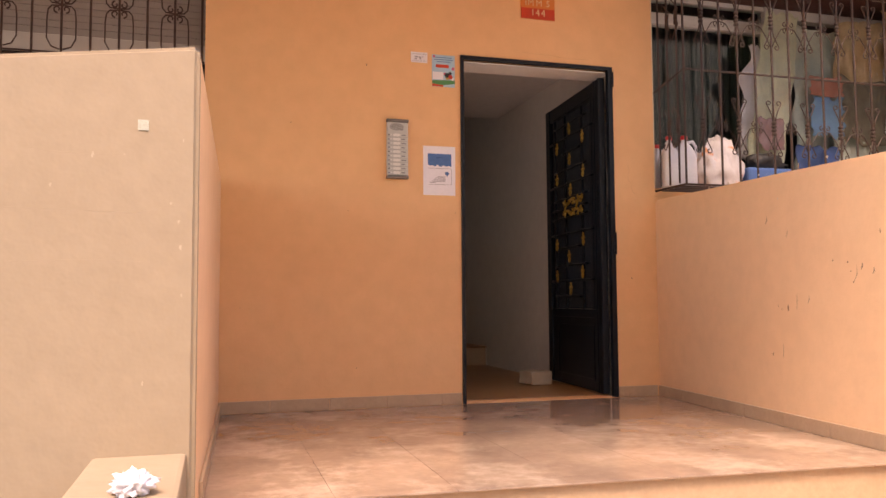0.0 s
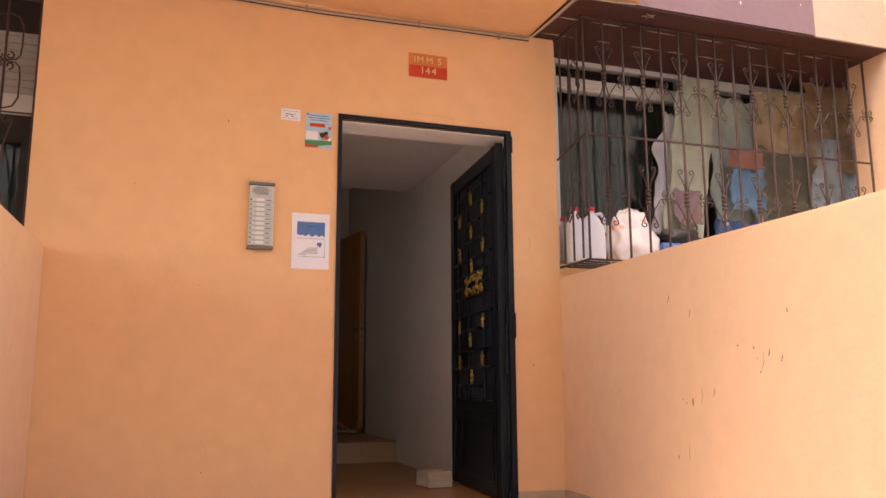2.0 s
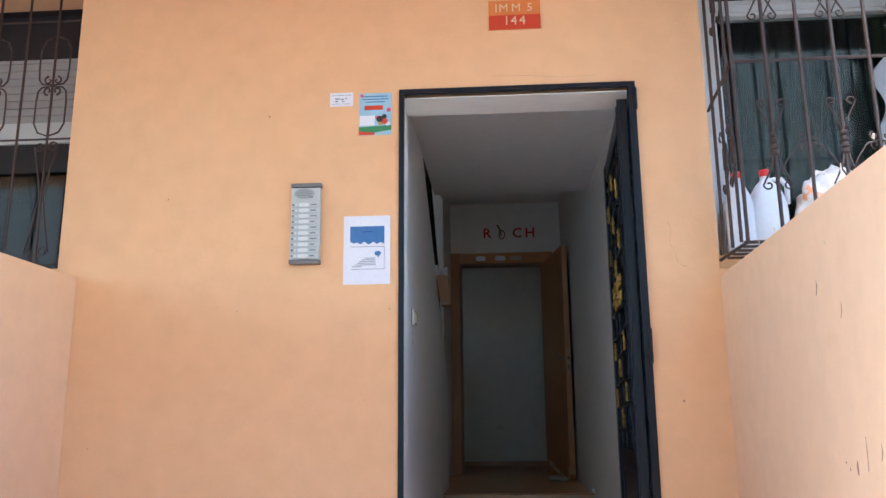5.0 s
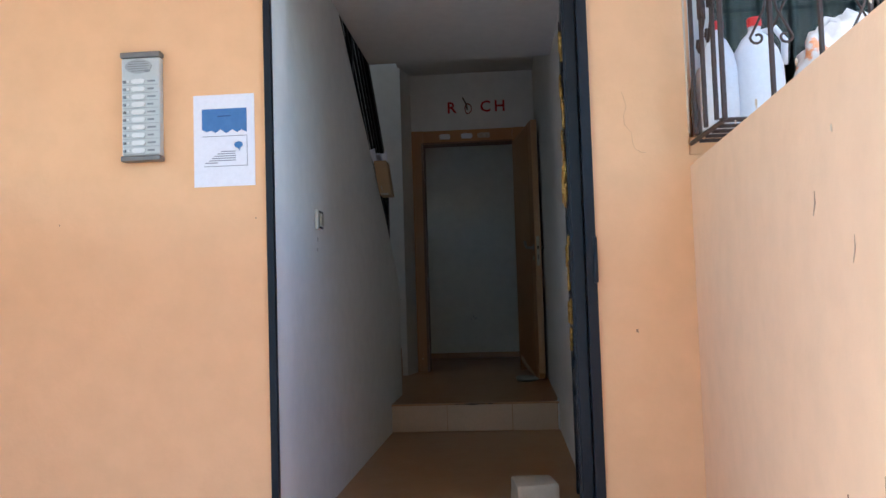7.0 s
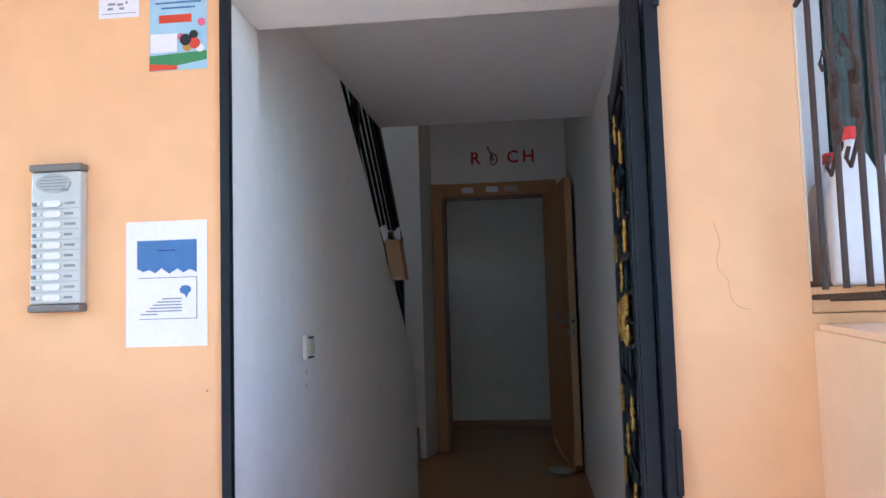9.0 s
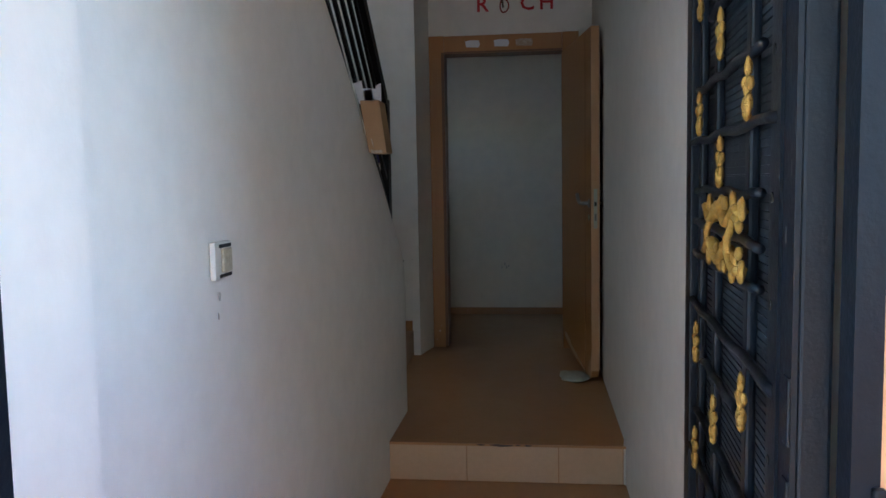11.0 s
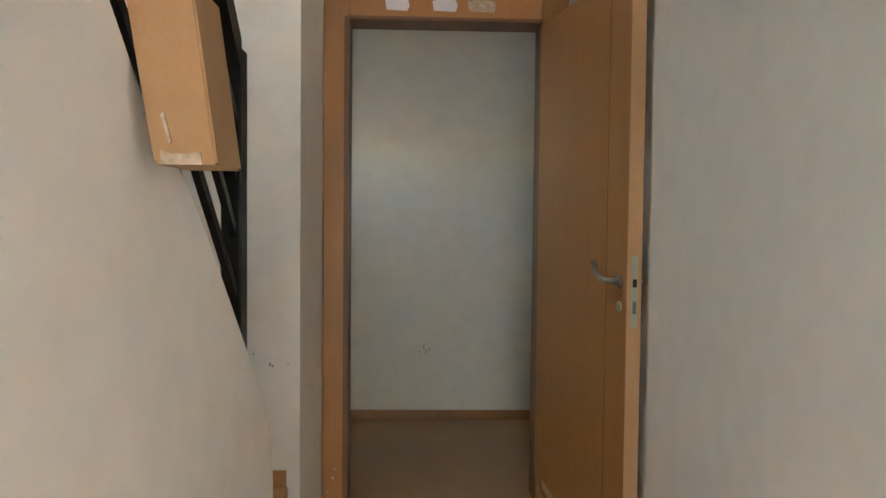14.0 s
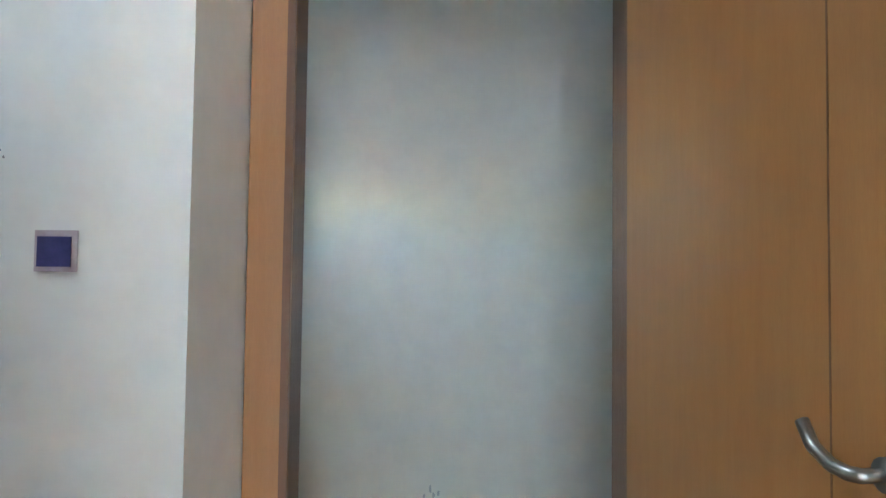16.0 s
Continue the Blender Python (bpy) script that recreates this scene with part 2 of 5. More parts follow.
# ---- building helpers ----
def link_mesh(name, bm, mat, parent=None, label=""):
    me = bpy.data.meshes.new(name)
    bm.normal_update()
    bm.to_mesh(me)
    bm.free()
    ob = new(name, me)
    if mat is not None:
        me.materials.append(M[mat] if isinstance(mat, str) else mat)
    if parent is not None:
        ob.parent = parent
    if label:
        ob["label"] = label
    return ob


def part(name, bm, mat, parent, label=""):
    return link_mesh(name, bm, mat, parent, label)


def add_box(bm, x0, x1, y0, y1, z0, z1, bevel=0.0, turn=None):
    g = bmesh.ops.create_cube(bm, size=1.0)
    vs = g["verts"]
    for v in vs:
        v.co = Vector((x0 + (v.co.x + 0.5) * (x1 - x0), y0 + (v.co.y + 0.5) * (y1 - y0), z0 + (v.co.z + 0.5) * (z1 - z0)))
    if bevel:
        es = list({e for v in vs for e in v.link_edges})
        r = bmesh.ops.bevel(bm, geom=es, offset=bevel, segments=2, profile=0.6, affect="EDGES")
        vs = list({v for f in r["faces"] for v in f.verts})
    if turn is not None:
        bmesh.ops.transform(bm, matrix=turn, verts=vs)
    return vs


def boxes(*rows, bevel=0.0):
    bm = bmesh.new()
    for r in rows:
        add_box(bm, *r, bevel=bevel)
    return bm


def prism(pts, axis, a, b):
    """A solid with the outline pts in the plane across the axis, from a to b along it."""
    bm = bmesh.new()
    put = {"x": lambda p, q: (q, p[0], p[1]), "y": lambda p, q: (p[0], q, p[1]), "z": lambda p, q: (p[0], p[1], q)}[axis]
    va = [bm.verts.new(put(p, a)) for p in pts]
    vb = [bm.verts.new(put(p, b)) for p in pts]
    bm.faces.new(va)
    bm.faces.new(vb[::-1])
    for i in range(len(pts)):
        j = (i + 1) % len(pts)
        bm.faces.new((va[j], va[i], vb[i], vb[j]))
    bmesh.ops.recalc_face_normals(bm, faces=bm.faces)
    return bm


def wall_y(x0, x1, y0, y1, z0, z1, holes):
    """A wall across y with rectangular holes (x0, x1, z0, z1)."""
    xs = sorted({x0, x1, *[h[0] for h in holes], *[h[1] for h in holes]})
    zs = sorted({z0, z1, *[h[2] for h in holes], *[h[3] for h in holes]})
    bm = bmesh.new()
    def solid(i, k):
        if not (0 <= i < len(xs) - 1 and 0 <= k < len(zs) - 1):
            return False
        cx, cz = (xs[i] + xs[i + 1]) / 2, (zs[k] + zs[k + 1]) / 2
        return not any(h[0] < cx < h[1] and h[2] < cz < h[3] for h in holes)
    cache = {}
    def v(i, j, k):
        if (i, j, k) not in cache:
            cache[(i, j, k)] = bm.verts.new((xs[i], (y0, y1)[j], zs[k]))
        return cache[(i, j, k)]
    for i in range(len(xs) - 1):
        for k in range(len(zs) - 1):
            if not solid(i, k):
                continue
            bm.faces.new((v(i, 0, k), v(i + 1, 0, k), v(i + 1, 0, k + 1), v(i, 0, k + 1)))
            bm.faces.new((v(i, 1, k), v(i, 1, k + 1), v(i + 1, 1, k + 1), v(i + 1, 1, k)))
            if not solid(i - 1, k):
                bm.faces.new((v(i, 0, k), v(i, 0, k + 1), v(i, 1, k + 1), v(i, 1, k)))
            if not solid(i + 1, k):
                bm.faces.new((v(i + 1, 0, k), v(i + 1, 1, k), v(i + 1, 1, k + 1), v(i + 1, 0, k + 1)))
            if not solid(i, k - 1):
                bm.faces.new((v(i, 0, k), v(i, 1, k), v(i + 1, 1, k), v(i + 1, 0, k)))
            if not solid(i, k + 1):
                bm.faces.new((v(i, 0, k + 1), v(i + 1, 0, k + 1), v(i + 1, 1, k + 1), v(i, 1, k + 1)))
    bmesh.ops.recalc_face_normals(bm, faces=bm.faces)
    return bm


def structure(name, bm, mat, label="", category=""):
    return tagged(link_mesh(name, bm, mat), label, category, kind="structure")


# ---- setting: the plan ----
F, FB = 4.77, 5.0            # entrance wall, front and back
PORCH, LANDING = 0.72, 0.90  # floor heights
DX0, DX1, DTOP = 1.645, 2.658, 2.830
LX, RX = 1.61, 2.70          # corridor walls
CEIL = 3.0
STEP_Y, DOOR_Y = 7.407, 9.50

structure("ground", boxes((-60, 60, -60, 80, -0.2, 0.0)), "asphalt", "worn light paved street", "ground")
facade = structure("wall_facade", wall_y(-4.0, 7.0, F, FB, 0.0, 3.45, [(DX0, DX1, PORCH, DTOP), (-1.7, 0.145, 2.06, 3.435), (2.96, 5.6, 2.0, 3.45)]), "facade", "orange-peach painted entrance wall with small chips", "wall")
porch = structure("porch_floor", prism([(0.1, 2.775), (2.96, 2.635), (2.96, F), (0.1, F)], "z", 0.40, PORCH - 0.006), "plinth", "worn pinkish marble porch floor", "floor")
structure("steps", boxes((0.17, 2.96, 2.35, 2.634, 0.0, 0.54), (0.17, 2.96, 2.05, 2.349, 0.0, 0.36), (0.17, 2.96, 1.75, 2.049, 0.0, 0.18), (0.17, 2.96, 2.635, F, 0.0, 0.399), (0.17, 2.96, 2.635, 2.80, 0.3995, 0.54)), "plinth", "brownish stone steps up to the porch", "steps")
east_bm = prism([(0.8, 0.0), (F - 0.002, 0.0), (F - 0.002, 1.978), (4.2, 1.962), (3.4, 1.942), (2.6, 1.915), (0.8, 1.88)], "x", 2.96, 3.12)
bmesh.ops.bevel(east_bm, geom=[e for e in east_bm.edges if min(v.co.z for v in e.verts) > 1.5 and abs(e.verts[0].co.x - e.verts[1].co.x) < 0.01], offset=0.012, segments=2, affect="EDGES")
east = structure("wall_porch_east", east_bm, "peach", "peach painted side wall with chips and scuffs", "wall")
east.matrix_world = Matrix.Translation((2.96, F - 0.002, 0)) @ Matrix.Rotation(radians(-4.6), 4, "Z") @ Matrix.Translation((-2.96, -F + 0.002, 0))
side = prism([(2.622, 0), (F - 0.002, 0), (F - 0.002, 2.02), (4.5, 2.022), (3.96, 2.026), (3.41, 2.034), (3.0, 2.041), (2.622, 2.045)], "x", 0.0, 0.17)
side_wall = structure("wall_porch_west", side, "peach", "peach painted side wall of the porch", "wall")
side_wall.matrix_world = Matrix.Translation((0.17, 2.62, 0)) @ Matrix.Rotation(radians(-1.8), 4, "Z") @ Matrix.Translation((-0.17, -2.62, 0))
yard_bm = prism([(-5.0, 0), (0.170, 0), (0.170, 2.044), (-0.33, 1.984), (-1.2, 1.90), (-5.0, 1.86)], "y", 2.48, 2.62)
bmesh.ops.bevel(yard_bm, geom=yard_bm.edges[:], offset=0.014, segments=3, affect="EDGES")
yard = structure("wall_yard", yard_bm, "cream", "rough cream rendered yard wall with cracks", "wall")
structure("pedestal", boxes((-0.085, 0.15, 1.5, 2.479, 0.0, 0.93), bevel=0.012), "cream", "cream rendered block at the foot of the wall", "wall")
structure("ceiling_porch", prism([(-4, F), (2.80, F), (2.81, 4.24), (3.2, 4.21), (3.2, 2.2), (-4, 2.2)], "z", 3.451, 3.9), "facade", "orange-peach painted soffit over the porch", "ceiling")
structure("soffit_neighbour", prism([(2.802, F + 0.001), (2.812, 4.245), (3.205, 4.262), (7, 4.262), (7, 5.6), (2.802, 5.6)], "z", 3.463, 3.47), "brown", "dark brown painted soffit with pale streaks", "soffit")
upper = structure("wall_upper_east", wall_y(3.203, 4.496, 4.25, 4.42, 3.474, 7.0, [(3.28, 3.61, 3.6, 4.5)]), "mauve", "mauve painted upper wall with white drips", "wall")
structure("wall_upper_cream", boxes((4.4965, 7.0, 4.262, 4.42, 3.474, 7.0)), "cream_upper", "cream painted upper wall with grey stains", "wall")
structure("slab_neighbour", boxes((2.802, 7.0, 4.43, 5.6, 3.475, 3.62)), "brown", "brown painted slab", "ceiling")
structure("wall_porch_far", boxes((5.09, 5.5, 3.6, 4.6, 0.0, 5.2)), "peach", "peach painted projecting wall", "wall")

# lobby
lobby_floor = structure("floor_lobby", boxes((LX - 0.005, RX, FB - 0.1, STEP_Y, 0.5, PORCH + 0.002)), "tile", "light brown tiled lobby floor", "floor")
landing = structure("floor_landing", boxes((1.47, RX, STEP_Y + 0.008, DOOR_Y, 0.5, LANDING), (0.9, 3.6, DOOR_Y + 0.001, 10.92, 0.5, LANDING)), "tile", "light brown tiled landing floor", "floor")
structure("floor_stairfoot", boxes((0.35, 1.469, 7.75, 9.22, 0.5, 1.07)), "tile", "light brown tiled stair landing", "floor")
par = prism([(FB, 0.5), (7.892, 0.5), (7.888, 1.54), (7.872, 1.63), (7.84, 1.695), (7.78, 1.765), (7.66, 1.855), (7.50, 1.985), (7.40, 2.065), (7.24, 2.185), (7.05, 2.29), (6.90, 2.42), (6.76, 2.525), (6.45, 2.74), (6.10, 2.99), (6.10, 6.0), (FB, 6.0)], "x", 1.50, LX - 0.01)
for v in par.verts:
    if v.co.x > 1.55:
        v.co.x += 0.013 * (v.co.y - FB)

west = structure("wall_lobby_west", par, "white", "white painted wall that slopes down along the stairs", "wall")
lobby_east = structure("wall_lobby_east", boxes((RX, RX + 0.2, FB, DOOR_Y, 0.5, 6.0)), "white", "white painted lobby wall", "wall")
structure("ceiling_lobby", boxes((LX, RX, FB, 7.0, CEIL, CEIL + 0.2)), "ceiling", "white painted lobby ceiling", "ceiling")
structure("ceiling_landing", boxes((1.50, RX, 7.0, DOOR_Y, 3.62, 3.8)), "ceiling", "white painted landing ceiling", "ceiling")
structure("wall_inner", wall_y(1.575, RX, DOOR_Y, DOOR_Y + 0.16, 0.5, 6.0, [(1.60, 2.58, 0.5, 3.03)]), "white", "white painted wall round the inner door", "wall")
tag_wall = structure("wall_landing_north", prism([(0.35, 9.22), (1.516, 9.22), (1.574, DOOR_Y - 0.001), (1.574, DOOR_Y + 0.16), (0.35, DOOR_Y + 0.16)], "z", 0.5, 6.0), "white", "white painted stair landing wall with dark scuffs", "wall")
structure("wall_stairwell_west", boxes((0.2, 0.349, FB, 9.3, 0.5, 6.0)), "white", "white painted stairwell wall", "wall")
back = structure("wall_back", boxes((0.75, 3.6, 10.92, 11.1, 0.5, 3.6)), "white_warmed", "scuffed white wall behind the inner door, warm light put into its colour", "wall")
# small opening added out of view to brighten the wall behind the inner door
structure("wall_back_west", boxes((0.75, 0.899, 9.661, 10.08, 0.5, 3.6), (0.75, 0.899, 10.38, 10.919, 0.5, 3.6), (0.75, 0.899, 10.081, 10.379, 0.5, 2.5), (0.75, 0.899, 10.081, 10.379, 2.66, 3.6)), "white", "unseen white wall with a small opening added to let light in", "wall")
structure("wall_back_east", boxes((2.95, 3.1, 9.661, 10.919, 0.5, 3.6)), "white", "white wall", "wall")
structure("wall_back_south", boxes((2.702, 3.1, 9.5, 9.66, 0.5, 3.6)), "white", "white wall", "wall")
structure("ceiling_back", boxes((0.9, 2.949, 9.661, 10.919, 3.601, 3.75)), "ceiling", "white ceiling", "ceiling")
# unseen wall added to block the sky; its opening is sized for stair light
structure("wall_stairwell_south", boxes((0.2, 0.5, FB + 0.001, FB + 0.16, 3.4, 5.999), (1.3, 1.499, FB + 0.001, FB + 0.16, 3.4, 5.999), (0.501, 1.299, FB + 0.001, FB + 0.16, 3.4, 5.0), (0.501, 1.299, FB + 0.001, FB + 0.16, 5.25, 5.999), (1.64, RX - 0.001, FB + 0.001, FB + 0.16, 3.901, 5.999)), "white", "white stairwell wall added out of view, with an opening for stair light", "wall")
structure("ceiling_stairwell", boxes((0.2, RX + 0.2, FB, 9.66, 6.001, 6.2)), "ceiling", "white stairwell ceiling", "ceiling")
# added wall out of view, keeps sky reflections off the window panes
structure("wall_street", boxes((-16, 18, -12.0, -11.6, 0, 13)), "stone_pale", "plain unseen wall added across the street to block the sky", "wall")
# the flight of stairs behind the sloping wall
flight = bmesh.new()
for i in range(11):
    y1 = 7.749 - i * 0.232
    add_box(flight, 0.35, 1.499, max(FB, y1 - 0.40), y1, 0.9 + i * 0.182, 1.07 + (i + 1) * 0.182)
structure("stairs", flight, "tile", "brown tiled stairs going up", "stairs")
# rooms behind the two windows, their dimness painted as near-black walls
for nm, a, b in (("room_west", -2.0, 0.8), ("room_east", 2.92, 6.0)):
    structure("wall_" + nm, boxes((a, b, 7.2, 7.3, 0.0, 3.72 if nm == "room_east" else 3.45), (a - 0.1, a, FB, 7.3, 0.0, 3.45), (b, b + 0.1, FB, 7.3, 0.0, 3.45), (a, b, FB + 0.3, 7.2, 1.5, 1.6)), "dark", "near-black room walls, dimness behind the window painted in", "wall")
    structure("ceiling_" + nm, boxes((a - 0.1, b + 0.1, FB + 0.001, 7.3, 3.72 if nm == "room_east" else 3.451, 3.8)), "dark", "near-black room ceiling, dimness painted in", "ceiling")


# ---- small shape helpers ----
def tube(bm, pts, r, sides=6, flat=1.0):
    """A round bar along the points."""
    pts = [Vector(p) for p in pts]
    rings = []
    n = len(pts)
    up = None
    for i, p in enumerate(pts):
        d = (pts[min(i + 1, n - 1)] - pts[max(i - 1, 0)]).normalized()
        ref = up if up is not None else (Vector((0, 1, 0)) if abs(d.y) < 0.9 else Vector((0, 0, 1)))
        a = d.cross(ref)
        if a.length < 1e-4:
            a = d.orthogonal()
        a.normalize()
        b = a.cross(d).normalized()
        up = b
        rings.append([bm.verts.new(p + a * (r * math.cos(t)) + b * (r * flat * math.sin(t))) for t in [2 * math.pi * k / sides for k in range(sides)]])
    for q, s in zip(rings, rings[1:]):
        for k in range(sides):
            bm.faces.new((q[k], q[(k + 1) % sides], s[(k + 1) % sides], s[k]))
    bm.faces.new(rings[0][::-1])
    bm.faces.new(rings[-1])


def lathe(profile, sides=16, axis="z"):
    """A turned body from (radius, height) pairs."""
    bm = bmesh.new()
    rings = []
    for r, h in profile:
        ring = []
        for k in range(sides):
            t = 2 * math.pi * k / sides
            c = (r * math.cos(t), r * math.sin(t), h)
            ring.append(bm.verts.new(c if axis == "z" else (c[0], c[2], c[1])))
        rings.append(ring)
    for q, s in zip(rings, rings[1:]):
        for k in range(sides):
            bm.faces.new((q[k], q[(k + 1) % sides], s[(k + 1) % sides], s[k]))
    bm.faces.new(rings[0][::-1])
    bm.faces.new(rings[-1])
    bmesh.ops.recalc_face_normals(bm, faces=bm.faces)
    return bm


def smooth(ob):
    for p in ob.data.polygons:
        p.use_smooth = True
    return ob


def spiral(cx, cz, r, start, turns, sign, y, n=12, shrink=0.35):
    out = []
    for i in range(n + 1):
        t = i / n
        a = start + sign * turns * 2 * math.pi * t
        rr = r * (1 - (1 - shrink) * t)
        out.append((cx + rr * math.cos(a), y, cz + rr * math.sin(a)))
    return out


def blob(sx, sy, sz, seed, rough=0.25, sub=3, freq=2.2):
    """A crumpled lump of the given half sizes, resting on z = 0."""
    bm = bmesh.new()
    bmesh.ops.create_icosphere(bm, subdivisions=sub, radius=1.0)
    off = Vector((seed * 7.3, seed * 3.1, seed * 1.7))
    for v in bm.verts:
        n = noise.noise(v.co * freq + off) + 0.5 * noise.noise(v.co * freq * 2.7 + off)
        v.co *= 1 + rough * n
        v.co = Vector((v.co.x * sx, v.co.y * sy, max(-0.82, v.co.z) * sz + 0.82 * sz))
    return bm


def thing(name, label, category, at=(0, 0, 0), turn=0.0, group=""):
    ob = new(name)
    ob.matrix_world = Matrix.Translation(at) @ Matrix.Rotation(radians(turn), 4, "Z")
    return tagged(ob, label, category, group)


def flat_xz(outline, y0, y1):
    return prism(outline, "y", y0, y1)


def rect(x0, x1, z0, z1, y0, y1):
    return boxes((x0, x1, y0, y1, z0, z1))


def lettering(name, text, size, mat, parent, at, extrude=0.0008, bold=0.0, spread=1.0):
    """Built-in letters, standing on the wall that faces the street."""
    cu = bpy.data.curves.new(name, "FONT")
    cu.body, cu.size, cu.extrude, cu.offset, cu.space_character = text, size, extrude, bold, spread
    cu.align_x, cu.align_y = "CENTER", "CENTER"
    cu.resolution_u = 2
    tmp = bpy.data.objects.new(name + "_tmp", cu)
    scene.collection.objects.link(tmp)
    me = bpy.data.meshes.new_from_object(tmp.evaluated_get(bpy.context.evaluated_depsgraph_get()))
    bpy.data.objects.remove(tmp)
    me.transform(Matrix.Translation(at) @ Matrix.Rotation(radians(90), 4, "X"))
    me.materials.clear()
    me.materials.append(M[mat])
    ob = new(name, me)
    ob.parent = parent
    return ob


# ---- skirtings and riser, piece by piece ----
def pieces(parent, name, mat, spans):
    for s in spans:
        part(name, boxes(s, bevel=0.002), mat, parent)


def spans(a, b, step, gap=0.0025):
    out, x = [], a
    while x < b - 0.02:
        out.append((x + gap / 2, min(x + step, b) - gap / 2))
        x += step
    return out


pieces(facade, "skirting_piece", "plinth", [(a, b, F - 0.013, F - 0.001, PORCH + 0.001, PORCH + 0.066) for a, b in spans(0.185, 1.63, 0.33) + spans(2.665, 2.94, 0.33)])
structure("trim_window_edge", boxes((2.9585, 2.964, F - 0.0035, F + 0.03, 2.07, 3.44)), "chip_pale", "worn pale edge of the window opening", "trim")
structure("trim_doorway", boxes((DX0 - 0.001, DX0 + 0.004, F + 0.015, FB + 0.001, PORCH + 0.003, DTOP - 0.024), (DX0 + 0.005, DX1 + 0.001, F + 0.029, FB + 0.001, DTOP - 0.028, DTOP - 0.023), (DX1 - 0.004, DX1 + 0.001, F + 0.029, FB + 0.001, PORCH + 0.003, DTOP - 0.029), (LX - 0.1, DX0 - 0.0015, FB + 0.0005, FB + 0.004, PORCH, CEIL)), "white", "white painted door reveal", "trim")
pieces(east, "skirting_piece", "plinth", [(2.945, 2.959, a, b, PORCH + 0.001, PORCH + 0.066) for a, b in spans(2.80, F - 0.016, 0.33)])
pieces(side_wall, "skirting_piece", "plinth", [(0.171, 0.183, a, b, PORCH + 0.001, PORCH + 0.062) for a, b in spans(2.80, F - 0.016, 0.33)])
pieces(landing, "riser_tile", "riser", [(a, b, STEP_Y - 0.002, STEP_Y + 0.007, PORCH + 0.004, LANDING - 0.012) for a, b in ((1.625, 1.985), (1.989, 2.40), (2.404, 2.685))])
pieces(landing, "nosing", "tile", [(1.612, 2.698, STEP_Y - 0.006, STEP_Y + 0.0075, LANDING - 0.011, LANDING + 0.001)])
for i, (a, b, h) in enumerate(((2.03, 2.075, 0.006), (2.085, 2.20, 0.010), (2.205, 2.235, 0.005), (2.245, 2.285, 0.007))):
    part("nosing_chip", prism([(a, LANDING - 0.004), (a + (b - a) * 0.3, LANDING - 0.001), (b, LANDING - 0.003), (b - 0.008, LANDING - 0.003 - h * 0.6), (a + (b - a) * 0.5, LANDING - 0.003 - h)], "y", STEP_Y - 0.0072, STEP_Y - 0.005), "chip_dark", landing)
pieces(lobby_floor, "end_strip", "paint", [(1.611, 1.622, STEP_Y - 0.004, STEP_Y + 0.006, PORCH + 0.004, LANDING + 0.03), (2.689, 2.699, STEP_Y - 0.004, STEP_Y + 0.006, PORCH + 0.004, LANDING + 0.03)])
pieces(back, "skirting_piece", "tile", [(a, b, 10.908, 10.919, LANDING + 0.001, LANDING + 0.06) for a, b in spans(0.9, 2.94, 0.4, 0.0006)])
pieces(tag_wall, "skirting_piece", "tile", [(a, b, 9.208, 9.219, 1.071, 1.14) for a, b in spans(0.36, 1.465, 0.4, 0.0006)])

# chips and scuffs
def chips(parent, axis, plane, spots, mat="chip", seed=1):
    rnd = random.Random(seed)
    for u, v, s in spots:
        pts = []
        n = 7
        for k in range(n):
            a = 2 * math.pi * k / n
            rr = s * (0.5 + 0.7 * rnd.random())
            pts.append((u + 0.75 * rr * math.cos(a) * (0.5 + 0.5 * rnd.random()), v + rr * math.sin(a) * (1.0 + 0.5 * math.sin(u * 50))))
        if axis == "x":
            part("chip", prism(pts, "x", plane - 0.0008, plane + 0.0008), mat, parent)
        else:
            part("chip", prism(pts, "y", plane - 0.0008, plane + 0.0008), mat, parent)


chips(east, "x", 2.96, [(3.09, 1.497, 0.007), (2.995, 1.484, 0.009), (2.98, 1.446, 0.006), (2.965, 1.398, 0.006), (3.415, 1.287, 0.011), (3.465, 1.281, 0.005), (3.491, 1.295, 0.006), (3.547, 1.06, 0.008), (2.80, 1.60, 0.008)], seed=2)
for ya, za, yb, zb, w in ((3.565, 1.741, 3.576, 1.703, 0.003), (3.403, 1.662, 3.413, 1.625, 0.0018), (2.909, 1.480, 2.916, 1.450, 0.0045), (2.942, 1.472, 2.962, 1.396, 0.0016), (3.259, 1.344, 3.269, 1.308, 0.0028), (2.842, 1.459, 2.850, 1.430, 0.0040), (3.463, 1.112, 3.467, 1.048, 0.0016), (3.347, 1.356, 3.351, 1.282, 0.0016)):
    part("scratch", prism([(ya, za), (ya + w, (za + zb) / 2), (yb + w * 0.4, zb), (yb - w * 0.3, zb), (ya - w, (za + zb) / 2)], "x", 2.9592, 2.9608), "scratch", east)
chips(east, "x", 2.96, [(3.30, 1.955, 0.009), (3.62, 1.96, 0.012), (3.9, 1.957, 0.010), (4.1, 1.962, 0.008), (3.1, 1.958, 0.012), (3.47, 1.82, 0.008)], "chip_pale", seed=3)
chips(facade, "y", F, [(1.06, 2.73, 0.007), (0.62, 2.36, 0.004), (0.95, 1.86, 0.004), (1.6, 1.86, 0.006), (1.0, 0.95, 0.006), (2.78, 1.47, 0.006), (0.73, 1.1, 0.004), (0.35, 1.3, 0.005)], seed=4)
